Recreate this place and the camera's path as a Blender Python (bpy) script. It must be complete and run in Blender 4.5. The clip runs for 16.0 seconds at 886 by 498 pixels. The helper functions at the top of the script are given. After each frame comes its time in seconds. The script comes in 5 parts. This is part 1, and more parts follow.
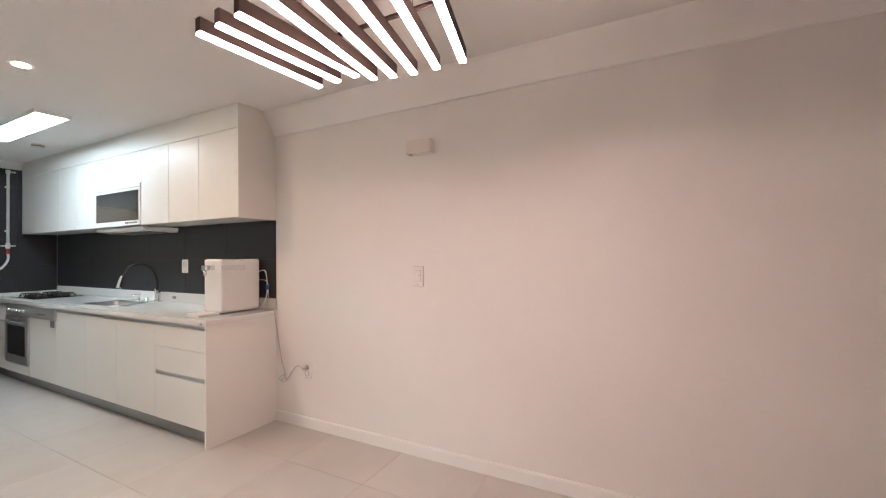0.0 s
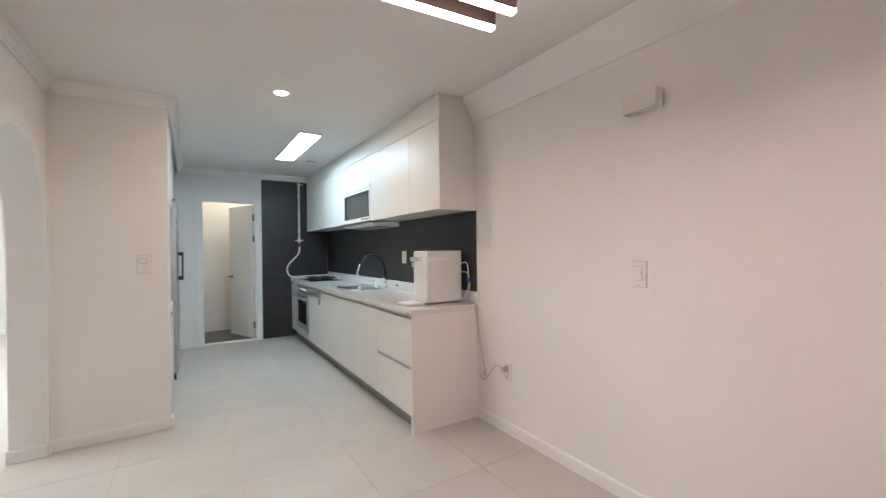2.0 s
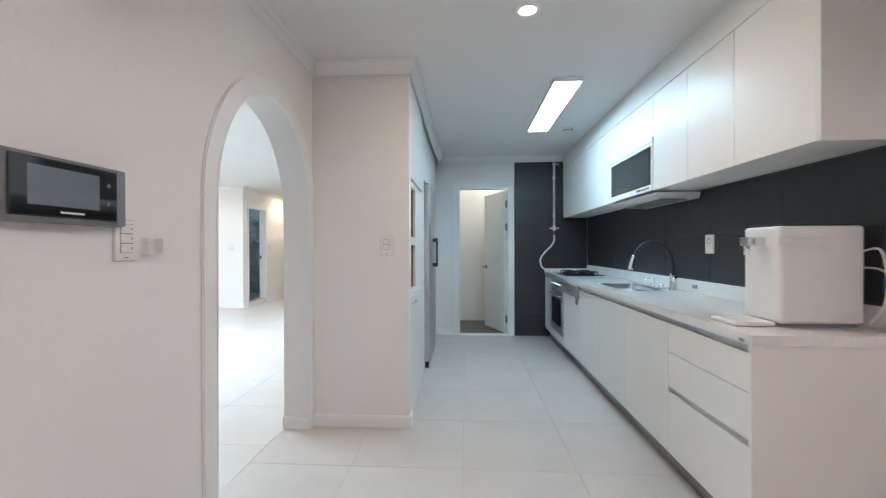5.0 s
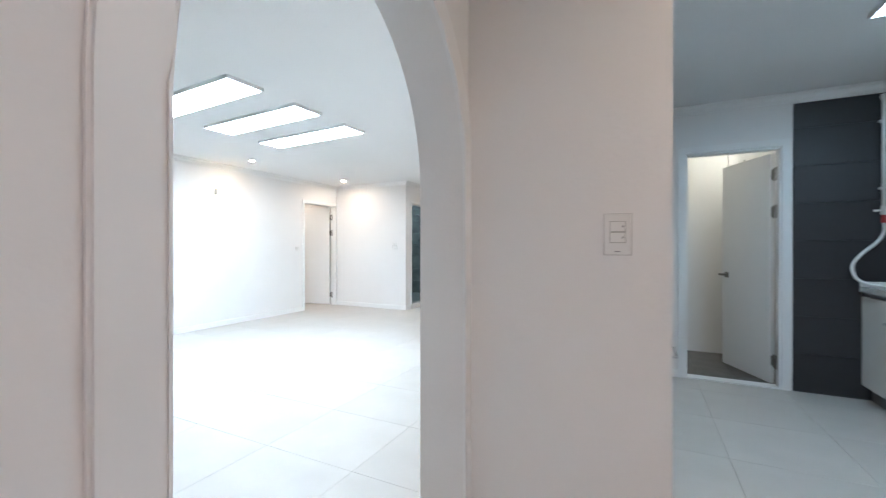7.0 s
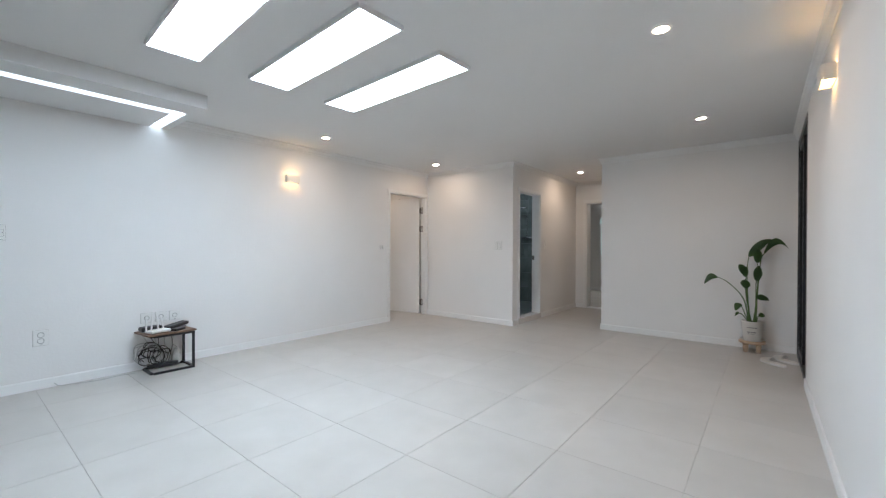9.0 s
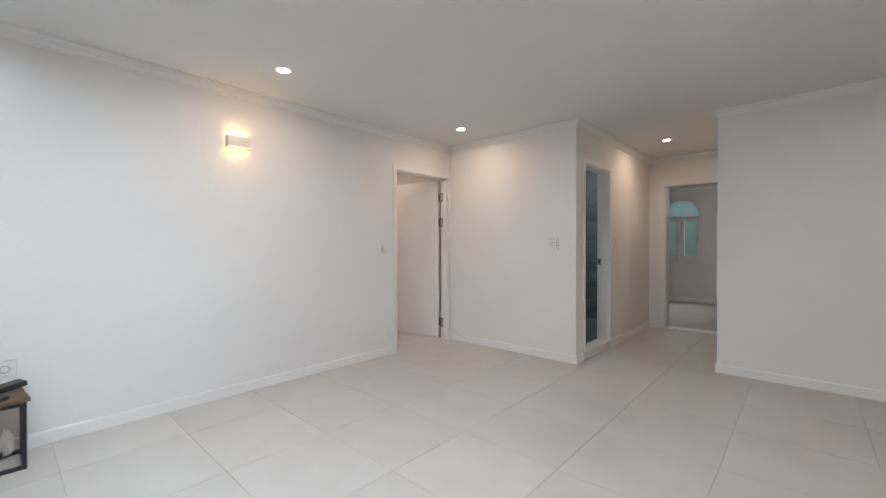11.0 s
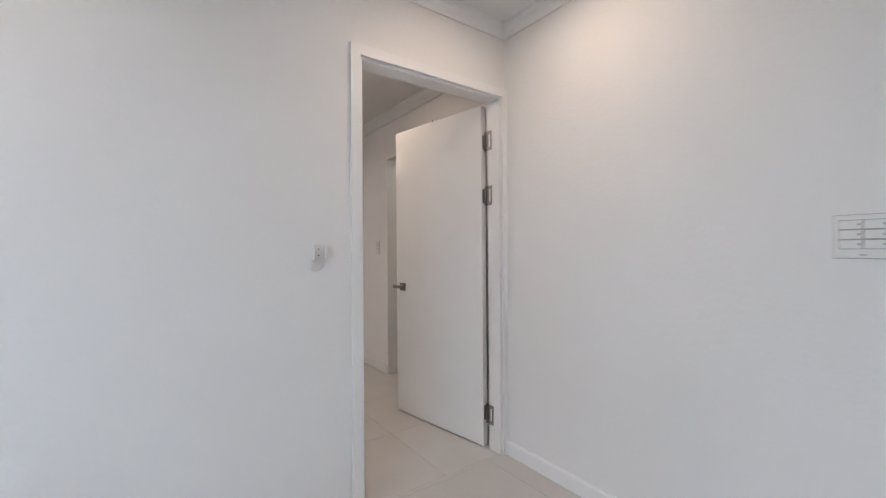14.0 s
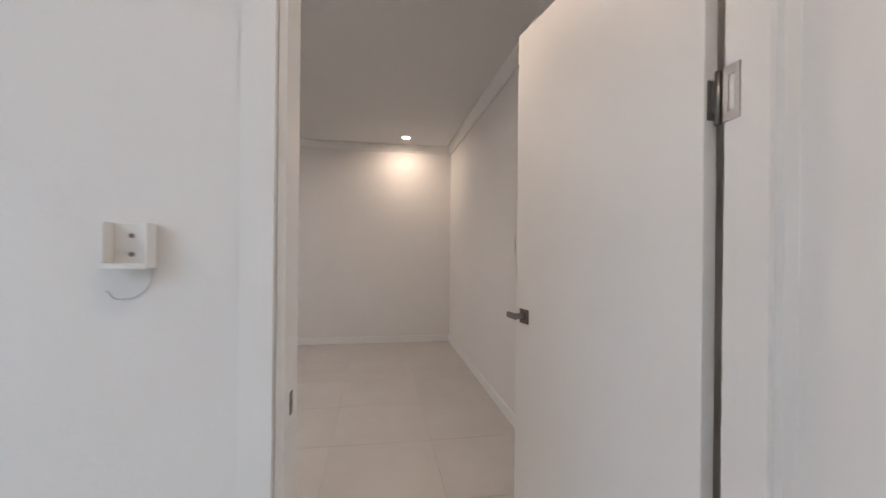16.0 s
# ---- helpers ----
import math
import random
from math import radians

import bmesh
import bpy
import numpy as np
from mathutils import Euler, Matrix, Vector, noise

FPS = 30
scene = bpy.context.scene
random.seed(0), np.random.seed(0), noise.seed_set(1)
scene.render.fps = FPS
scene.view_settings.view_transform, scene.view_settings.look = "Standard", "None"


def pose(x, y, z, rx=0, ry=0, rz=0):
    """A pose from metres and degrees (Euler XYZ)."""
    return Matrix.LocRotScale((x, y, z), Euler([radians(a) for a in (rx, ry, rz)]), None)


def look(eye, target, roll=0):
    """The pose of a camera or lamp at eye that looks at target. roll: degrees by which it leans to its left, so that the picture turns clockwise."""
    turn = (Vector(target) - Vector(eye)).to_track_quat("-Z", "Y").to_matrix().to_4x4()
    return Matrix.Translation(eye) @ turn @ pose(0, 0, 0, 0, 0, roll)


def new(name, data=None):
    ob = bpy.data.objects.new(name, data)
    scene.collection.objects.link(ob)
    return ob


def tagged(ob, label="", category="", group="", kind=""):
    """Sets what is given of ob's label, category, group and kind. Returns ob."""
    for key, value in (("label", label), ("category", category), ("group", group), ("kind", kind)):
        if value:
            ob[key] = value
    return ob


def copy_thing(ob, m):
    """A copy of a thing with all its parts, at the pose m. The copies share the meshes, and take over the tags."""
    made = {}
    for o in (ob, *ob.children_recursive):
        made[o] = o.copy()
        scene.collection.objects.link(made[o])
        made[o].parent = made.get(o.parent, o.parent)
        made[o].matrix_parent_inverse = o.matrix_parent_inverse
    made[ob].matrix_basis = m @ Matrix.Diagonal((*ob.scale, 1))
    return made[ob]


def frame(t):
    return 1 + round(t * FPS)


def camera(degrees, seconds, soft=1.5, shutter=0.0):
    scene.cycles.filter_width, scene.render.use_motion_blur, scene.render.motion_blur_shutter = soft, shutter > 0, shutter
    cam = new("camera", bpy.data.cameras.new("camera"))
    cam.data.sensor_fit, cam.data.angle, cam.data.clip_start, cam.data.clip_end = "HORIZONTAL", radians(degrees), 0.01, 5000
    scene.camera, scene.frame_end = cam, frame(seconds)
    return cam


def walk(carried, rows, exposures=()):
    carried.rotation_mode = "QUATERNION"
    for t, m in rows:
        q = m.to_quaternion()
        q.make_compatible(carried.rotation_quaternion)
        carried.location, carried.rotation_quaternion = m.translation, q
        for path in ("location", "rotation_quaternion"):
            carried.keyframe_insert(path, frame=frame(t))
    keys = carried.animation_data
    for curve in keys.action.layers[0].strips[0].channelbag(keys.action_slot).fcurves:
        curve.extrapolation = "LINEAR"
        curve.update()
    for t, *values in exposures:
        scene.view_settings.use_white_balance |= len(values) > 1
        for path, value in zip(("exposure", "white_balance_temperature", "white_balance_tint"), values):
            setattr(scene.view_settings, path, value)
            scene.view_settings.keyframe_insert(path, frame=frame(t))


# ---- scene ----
cam = camera(95.6, 16.0, soft=1.2, shutter=0.3)
PATH = [
    (0, (-2.209, -0.14, 1.284), (-0.436, 0.784, 1.311), -0.6),
    (0.5, (-2.146, -0.081, 1.301), (-0.401, 0.897, 1.322), -0.9),
    (1, (-2.026, -0.066, 1.29), (-0.492, 1.217, 1.302), -0.8),
    (1.5, (-1.956, -0.008, 1.275), (-0.659, 1.514, 1.285), -0.7),
    (2, (-1.849, 0.045, 1.28), (-0.783, 1.738, 1.279), -0.7),
    (2.5, (-1.781, 0.053, 1.271), (-1.08, 1.926, 1.276), -0.7),
    (3, (-1.693, 0.052, 1.265), (-1.373, 2.026, 1.274), -0.6),
    (3.2, (-1.741, 0.071, 1.285), (-1.45, 2.049, 1.275), -0.2),
    (5.3, (-1.599, 1.161, 1.174), (-1.808, 3.15, 1.167), -0.2),
    (5.5, (-1.644, 1.286, 1.172), (-1.916, 3.267, 1.163), -0.2),
    (6, (-1.75, 1.632, 1.149), (-2.203, 3.58, 1.144), -0.2),
    (6.5, (-1.88, 1.96, 1.161), (-2.535, 3.849, 1.154), -0.1),
    (7, (-2.063, 2.232, 1.154), (-2.948, 4.026, 1.149), -0.0),
    (7.5, (-2.264, 2.532, 1.156), (-3.327, 4.225, 1.15), 0.1),
    (8, (-2.514, 2.85, 1.153), (-3.703, 4.461, 1.147), 0.0),
    (8.5, (-2.798, 3.155, 1.177), (-4.036, 4.728, 1.163), 0.2),
    (9, (-3.1, 3.432, 1.155), (-4.356, 4.988, 1.144), 0.2),
    (9.2, (-3.239, 3.544, 1.139), (-4.501, 5.096, 1.134), 0.3),
    (11.5, (-4.628, 5.214, 1.165), (-5.984, 6.683, 1.149), -0.1),
    (12, (-4.949, 5.597, 1.16), (-6.318, 7.055, 1.147), 0.0),
    (12.5, (-5.217, 6.001, 1.167), (-6.606, 7.439, 1.158), -0.1),
    (13, (-5.502, 6.369, 1.151), (-6.925, 7.774, 1.15), -0.1),
    (13.5, (-5.775, 6.708, 1.163), (-7.256, 8.053, 1.159), -0.4),
    (14, (-6.015, 7.016, 1.152), (-7.637, 8.187, 1.154), -0.4),
    (14.5, (-6.263, 7.308, 1.138), (-8.011, 8.28, 1.144), -0.2),
    (15, (-6.529, 7.571, 1.148), (-8.362, 8.37, 1.16), -0.1),
    (15.5, (-6.789, 7.753, 1.142), (-8.71, 8.308, 1.155), 0.1),
    (16, (-7.032, 7.896, 1.143), (-9.006, 8.216, 1.142), 0.6),
]
walk(cam, [(t, look(eye, target, roll)) for t, eye, target, roll in PATH],
     exposures=[(0, 0.12, 6350, 11), (1, 0.04, 6100, 8), (1.5, 0.02, 6000, 7.5), (2.2, 0.03, 5850, 5), (3, 0.02, 5500, 1.5), (5.5, 0.02, 5350, 2.5), (6, 0.0, 5350, 2.5),
                (6.5, -0.1, 5350, 3.5), (7, -0.18, 5300, 4.5), (7.5, -0.5, 5350, 7), (8, -0.75, 5450, 7), (9, -1.2, 5600, 8), (11.5, -1.2, 5950, 11), (12.5, -1.08, 5720, 9),
                (13.5, -1.08, 5450, 10), (14.5, -1.12, 5450, 9.5), (16, -1.04, 5500, 9.5)])

# ---- world: night-like dull daylight outside, everything inside is lit by lamps ----
world = bpy.data.worlds.new("world")
scene.world = world
world.use_nodes = True
wn = world.node_tree
sky = wn.nodes.new("ShaderNodeTexSky")
sky.sky_type, sky.sun_disc = "NISHITA", False
sky.sun_elevation, sky.sun_rotation = radians(25), radians(200)
wn.links.new(sky.outputs[0], wn.nodes["Background"].inputs[0])
wn.nodes["Background"].inputs[1].default_value = 0.1


def sky_fill_lamp(name, place, w, h, watts, color):
    """An added area lamp that stands in for the sky's light at an opening."""
    data = bpy.data.lights.new(name, "AREA")
    data.shape, data.size, data.size_y, data.energy, data.color = "RECTANGLE", w, h, watts, color
    ob = new(name, data)
    ob.matrix_basis = place
    return ob


# added lamp, out of sight above the window outside, brightens the second bedroom
sky_fill_lamp("window_sky_fill", look((-6.35, 15.4, 3.0), (-6.5, 13.0, 0.3)), 1.8, 1.2, 260, (1.0, 0.97, 0.93))
# added lamp at the balcony's unseen open end, in place of sky light
sky_fill_lamp("balcony_sky_fill", look((-9.3, -1.02, 1.65), (-9.3, 3.0, 1.2)), 3.0, 1.4, 90, (0.95, 0.98, 1.0))

# ---- materials ----
def mat(name, color, rough=0.5, metal=0.0, var=0.0, scale=6.0, bump=0.0, bump_scale=60.0, spread=0.0, coat=0.0, color2=None, detail=4.0):
    """A surface with colour drift, roughness drift, fine relief and a shift from piece to piece."""
    m = bpy.data.materials.new(name)
    m.use_nodes = True
    nt = m.node_tree
    b = nt.nodes["Principled BSDF"]
    b.inputs["Roughness"].default_value, b.inputs["Metallic"].default_value = rough, metal
    b.inputs["Coat Weight"].default_value = coat
    b.inputs["Base Color"].default_value = (*color, 1)
    tc = nt.nodes.new("ShaderNodeTexCoord")
    if var or color2 or spread:
        n1 = nt.nodes.new("ShaderNodeTexNoise")
        n1.inputs["Scale"].default_value, n1.inputs["Detail"].default_value = scale, detail
        if spread:
            geo = nt.nodes.new("ShaderNodeObjectInfo")
            off = nt.nodes.new("ShaderNodeVectorMath")
            off.operation = "MULTIPLY_ADD"
            nt.links.new(geo.outputs["Random"], off.inputs[0])
            off.inputs[1].default_value = (37.0, 53.0, 71.0)
            nt.links.new(tc.outputs["Object"], off.inputs[2])
            nt.links.new(off.outputs[0], n1.inputs["Vector"])
        else:
            nt.links.new(tc.outputs["Object"], n1.inputs["Vector"])
        ramp = nt.nodes.new("ShaderNodeMapRange")
        ramp.inputs["From Min"].default_value, ramp.inputs["From Max"].default_value = 0.3, 0.7
        nt.links.new(n1.outputs["Fac"], ramp.inputs["Value"])
        mix = nt.nodes.new("ShaderNodeMix")
        mix.data_type = "RGBA"
        nt.links.new(ramp.outputs[0], mix.inputs["Factor"])
        lo = color2 if color2 else [c * (1 - var) for c in color]
        hi = color if color2 else [min(1, c * (1 + var * 0.5)) for c in color]
        mix.inputs["A"].default_value, mix.inputs["B"].default_value = (*lo, 1), (*hi, 1)
        out = mix.outputs["Result"]
        if spread:
            val = nt.nodes.new("ShaderNodeHueSaturation")
            mr = nt.nodes.new("ShaderNodeMapRange")
            mr.inputs["To Min"].default_value, mr.inputs["To Max"].default_value = 1 - spread, 1 + spread
            nt.links.new(geo.outputs["Random"], mr.inputs["Value"])
            nt.links.new(mr.outputs[0], val.inputs["Value"])
            nt.links.new(out, val.inputs["Color"])
            out = val.outputs["Color"]
        nt.links.new(out, b.inputs["Base Color"])
        rr = nt.nodes.new("ShaderNodeMapRange")
        rr.inputs["To Min"].default_value, rr.inputs["To Max"].default_value = max(0, rough - 0.05), min(1, rough + 0.07)
        nt.links.new(n1.outputs["Fac"], rr.inputs["Value"])
        nt.links.new(rr.outputs[0], b.inputs["Roughness"])
    if bump:
        n2 = nt.nodes.new("ShaderNodeTexNoise")
        n2.inputs["Scale"].default_value, n2.inputs["Detail"].default_value = bump_scale, 5
        nt.links.new(tc.outputs["Object"], n2.inputs["Vector"])
        bp = nt.nodes.new("ShaderNodeBump")
        bp.inputs["Strength"].default_value, bp.inputs["Distance"].default_value = bump, 0.004
        nt.links.new(n2.outputs["Fac"], bp.inputs["Height"])
        nt.links.new(bp.outputs[0], b.inputs["Normal"])
    return m


def lamp_mat(name, color, strength):
    m = bpy.data.materials.new(name)
    m.use_nodes = True
    b = m.node_tree.nodes["Principled BSDF"]
    b.inputs["Base Color"].default_value = (0.8, 0.8, 0.8, 1)
    b.inputs["Emission Color"].default_value, b.inputs["Emission Strength"].default_value = (*color, 1), strength
    return m


def glass_mat(name, tint, rough=0.0):
    m = bpy.data.materials.new(name)
    m.use_nodes = True
    b = m.node_tree.nodes["Principled BSDF"]
    b.inputs["Base Color"].default_value = (*tint, 1)
    b.inputs["Roughness"].default_value, b.inputs["Transmission Weight"].default_value, b.inputs["IOR"].default_value = rough, 1.0, 1.45
    return m


COOL, NEUTRAL, WARM, PINK = (0.74, 0.91, 1.0), (0.88, 0.96, 1.0), (1.0, 0.66, 0.36), (1.0, 0.71, 0.62)
M_WALL = mat("wall_paint", (0.78, 0.77, 0.755), 0.75, var=0.025, scale=1.3, bump=0.25, bump_scale=55)
M_TRIM = mat("trim_paint", (0.8, 0.8, 0.79), 0.42, var=0.02, scale=3, bump=0.05, bump_scale=30)
M_CEIL = mat("ceiling_paper", (0.76, 0.76, 0.75), 0.85, var=0.02, scale=1.0, bump=0.3, bump_scale=70)
M_TILE = mat("porcelain_tile", (0.535, 0.512, 0.48), 0.36, color2=(0.48, 0.458, 0.426), var=0.1, scale=3.2, detail=8, bump=0.06, bump_scale=140, spread=0.02)
M_PLANK = mat("pale_laminate", (0.47, 0.42, 0.36), 0.5, color2=(0.4, 0.355, 0.3), var=0.1, scale=5, detail=9, bump=0.05, bump_scale=80, spread=0.05)
M_GROUT = mat("grout", (0.45, 0.43, 0.4), 0.9, var=0.12, scale=14, bump=0.3, bump_scale=200)
M_SLATE = mat("dark_wall_tile", (0.026, 0.0275, 0.032), 0.45, color2=(0.02, 0.0215, 0.025), var=0.1, scale=3, detail=8, bump=0.12, bump_scale=90, spread=0.06)
M_DGROUT = mat("dark_grout", (0.085, 0.087, 0.09), 0.9, var=0.1, scale=20)
M_BGROUT = mat("pale_bath_grout", (0.36, 0.38, 0.37), 0.85, var=0.1, scale=20)
M_BATH = mat("bath_tile", (0.17, 0.195, 0.185), 0.38, color2=(0.075, 0.095, 0.09), var=0.3, scale=4, detail=8, bump=0.15, bump_scale=60, spread=0.12)
M_UTIL = mat("utility_tile", (0.16, 0.15, 0.14), 0.6, var=0.2, scale=8, bump=0.2, bump_scale=90, spread=0.05)
M_CAB = mat("cabinet_lacquer", (0.77, 0.76, 0.72), 0.4, var=0.02, scale=2, coat=0.06, bump=0.02, bump_scale=20)
M_COUNTER = mat("solid_surface", (0.78, 0.775, 0.75), 0.15, color2=(0.7, 0.69, 0.66), var=0.05, scale=220, detail=2)
M_STEEL = mat("brushed_steel", (0.55, 0.55, 0.55), 0.32, 1.0, var=0.1, scale=40, bump=0.05, bump_scale=200)
M_KICK = mat("kick_plate", (0.32, 0.32, 0.32), 0.4, 0.8, var=0.1, scale=20)
M_CHROME = mat("chrome", (0.75, 0.75, 0.77), 0.1, 1.0, var=0.03, scale=10)
M_NICKEL = mat("dark_nickel", (0.27, 0.255, 0.24), 0.36, 1.0, var=0.1, scale=30)
M_BLACK = mat("black_plastic", (0.02, 0.02, 0.022), 0.4, var=0.2, scale=20)
M_BFRAME = mat("black_aluminium", (0.022, 0.023, 0.026), 0.38, 0.3, var=0.2, scale=8, bump=0.05, bump_scale=120)
M_GLASSB = mat("black_glass", (0.012, 0.013, 0.014), 0.06, var=0.05, scale=4, coat=0.5)
M_MWGLASS = mat("oven_window", (0.05, 0.056, 0.056), 0.12, var=0.3, scale=5, coat=0.4)
M_IRON = mat("cast_iron", (0.02, 0.02, 0.02), 0.65, var=0.2, scale=50, bump=0.3, bump_scale=300)
M_BRONZE = mat("bronze_aluminium", (0.045, 0.03, 0.024), 0.5, 0.35, var=0.12, scale=25)
M_PLASTIC = mat("white_plastic", (0.76, 0.755, 0.735), 0.35, var=0.02, scale=8)
# white socket's recess in grey: its shade is put into the colour
M_SOCKET_SHADE = mat("socket_recess_shade", (0.3, 0.3, 0.29), 0.45)
# grey for the painted shade in the gap round a rocker
M_SEAM_SHADE = mat("seam_shade_grey", (0.3, 0.29, 0.27), 0.7)
# grey for the painted shadow outline of wall plates
M_RIM_SHADE = mat("shade_rim_grey", (0.5, 0.49, 0.47), 0.7)
M_INTERCOM = mat("dark_grey_plastic", (0.15, 0.155, 0.16), 0.42, var=0.05, scale=30)
M_IVORY = mat("ivory_plastic", (0.74, 0.71, 0.65), 0.4, var=0.03, scale=8)
M_GREYP = mat("grey_plastic", (0.22, 0.23, 0.245), 0.38, 0.3, var=0.05, scale=12)
M_HOSE = mat("grey_hose", (0.5, 0.5, 0.48), 0.5, var=0.1, scale=40)
M_PIPE = mat("white_pipe", (0.72, 0.72, 0.70), 0.4, var=0.05, scale=15)
M_RED = mat("red_valve", (0.35, 0.03, 0.03), 0.4, var=0.1, scale=20)
M_BLUE = mat("blue_fitting", (0.03, 0.12, 0.4), 0.4, var=0.1, scale=20)
M_WOODTOP = mat("walnut_board", (0.20, 0.115, 0.065), 0.5, color2=(0.10, 0.055, 0.03), var=0.2, scale=9, detail=9, bump=0.1, bump_scale=90)
M_LIGHTWOOD = mat("beech", (0.56, 0.41, 0.29), 0.5, color2=(0.46, 0.33, 0.22), var=0.1, scale=14, detail=8)
M_NICHE = mat("brown_shelf_lining", (0.16, 0.10, 0.075), 0.55, color2=(0.11, 0.07, 0.05), var=0.1, scale=6, detail=8)
M_LEAF = mat("leaf", (0.055, 0.115, 0.03), 0.35, color2=(0.025, 0.065, 0.018), var=0.3, scale=9, bump=0.15, bump_scale=60)
M_STEM = mat("stem", (0.085, 0.15, 0.045), 0.45, var=0.2, scale=20)
M_POT = mat("ceramic_pot", (0.68, 0.65, 0.6), 0.45, var=0.06, scale=12, bump=0.1, bump_scale=40)
M_SOIL = mat("soil", (0.05, 0.035, 0.025), 0.95, var=0.4, scale=60, bump=1, bump_scale=120)
M_FABRIC = mat("slipper_fabric", (0.8, 0.77, 0.72), 0.95, var=0.08, scale=40, bump=0.6, bump_scale=400)
M_TURF = mat("artificial_turf", (0.05, 0.17, 0.03), 0.9, color2=(0.03, 0.10, 0.02), var=0.3, scale=60, bump=1, bump_scale=400)
M_OLIVE = mat("balcony_wall_paint", (0.19, 0.25, 0.14), 0.8, var=0.08, scale=4, bump=0.3, bump_scale=60)
M_MARK = mat("grey_print", (0.2, 0.2, 0.2), 0.6)
M_SCREEN = mat("screen_glass", (0.16, 0.19, 0.22), 0.12, var=0.05, scale=3, coat=0.4)
M_GLASS = glass_mat("clear_glass", (0.95, 0.97, 0.96))
M_FROST = glass_mat("frosted_green_glass", (0.55, 0.72, 0.68), 0.35)
L_PANEL = lamp_mat("panel_light", NEUTRAL, 46.0)
L_KITCHEN = lamp_mat("kitchen_light", COOL, 34.0)
L_BAR = lamp_mat("bar_light", PINK, 66.0)
L_DOWN = lamp_mat("downlight_bulb", (1.0, 0.69, 0.45), 1000.0)
L_SCONCE = lamp_mat("sconce_bulb", (1.0, 0.56, 0.19), 92.0)
L_STRIP = lamp_mat("strip_light", NEUTRAL, 9.0)
L_BATH = lamp_mat("bathroom_bulb", (0.96, 0.98, 1.0), 175.0)
# glow of the fill panel added to the first bedroom
L_ROOM_FILL = lamp_mat("bedroom_fill_glow", (1.0, 0.83, 0.69), 42.0)
# glow of the fill lamp added to the second bedroom
L_DIM_FILL = lamp_mat("second_bedroom_fill", (1.0, 0.9, 0.78), 200.0)
L_UTIL = lamp_mat("utility_bulb", (1.0, 0.84, 0.62), 58.0)


# ---- builders ----
def from_bm(name, bm, material, parent=None, label=""):
    bmesh.ops.recalc_face_normals(bm, faces=bm.faces)
    me = bpy.data.meshes.new(name)
    bm.to_mesh(me)
    bm.free()
    ob = new(name, me)
    me.materials.append(material)
    if parent is not None:
        ob.parent = parent
    if label:
        tagged(ob, label)
    return ob


def part(name, bm, material, parent, label=""):
    return from_bm(name, bm, material, parent, label)


def structure(name, bm, material, label, category):
    return tagged(from_bm(name, bm, material), label, category, kind="structure")


def thing(name, place, label, category, group=""):
    ob = new(name)
    ob.matrix_basis = place
    return tagged(ob, label, category, group)


def box(x0, y0, z0, x1, y1, z1, bevel=0.0, seg=2, bm=None):
    own = bmesh.new()
    bmesh.ops.create_cube(own, size=1, matrix=Matrix.LocRotScale(((x0 + x1) / 2, (y0 + y1) / 2, (z0 + z1) / 2), None, (abs(x1 - x0), abs(y1 - y0), abs(z1 - z0))))
    if bevel:
        bmesh.ops.bevel(own, geom=list(own.edges), offset=bevel, segments=seg, affect="EDGES", profile=0.5)
    return join(bm, own) if bm else own


def join(bm, own):
    me = bpy.data.meshes.new("tmp")
    own.to_mesh(me)
    own.free()
    bm.from_mesh(me)
    bpy.data.meshes.remove(me)
    return bm


def turned(bm, m):
    bmesh.ops.transform(bm, matrix=m, verts=bm.verts)
    return bm


def cyl(r, z0, z1, x=0, y=0, seg=24, r2=None, bevel=0.0, bm=None):
    own = bmesh.new()
    bmesh.ops.create_cone(own, cap_ends=True, segments=seg, radius1=r, radius2=r if r2 is None else r2, depth=z1 - z0,
                          matrix=Matrix.Translation((x, y, (z0 + z1) / 2)))
    if bevel:
        bmesh.ops.bevel(own, geom=[e for e in own.edges if len(e.link_faces) == 2 and e.calc_face_angle() > 0.9], offset=bevel, segments=2, affect="EDGES")
    for f in own.faces:
        f.smooth = len(f.verts) == 4
    return join(bm, own) if bm else own


def lathe(profile, seg=28):
    """A turned shape from (radius, height) pairs."""
    bm = bmesh.new()
    rings = []
    for r, z in profile:
        if r < 1e-4:
            rings.append([bm.verts.new((0, 0, z))])
        else:
            rings.append([bm.verts.new((r * math.cos(2 * math.pi * k / seg), r * math.sin(2 * math.pi * k / seg), z)) for k in range(seg)])
    for a, b in zip(rings, rings[1:]):
        for k in range(seg):
            j = (k + 1) % seg
            vs = [a[k % len(a)], a[j % len(a)], b[j % len(b)], b[k % len(b)]]
            vs = list(dict.fromkeys(vs))
            if len(vs) > 2:
                bm.faces.new(vs).smooth = True
    return bm


def smooth_path(points, n=8):
    """Catmull-Rom points through the given ones."""
    p = [Vector(q) for q in points]
    p = [p[0] * 2 - p[1]] + p + [p[-1] * 2 - p[-2]]
    out = []
    for i in range(1, len(p) - 2):
        for k in range(n):
            t = k / n
            out.append(0.5 * ((2 * p[i]) + (p[i + 1] - p[i - 1]) * t + (2 * p[i - 1] - 5 * p[i] + 4 * p[i + 1] - p[i + 2]) * t * t
                              + (3 * p[i] - p[i - 1] - 3 * p[i + 1] + p[i + 2]) * t ** 3))
    out.append(p[-2])
    return out


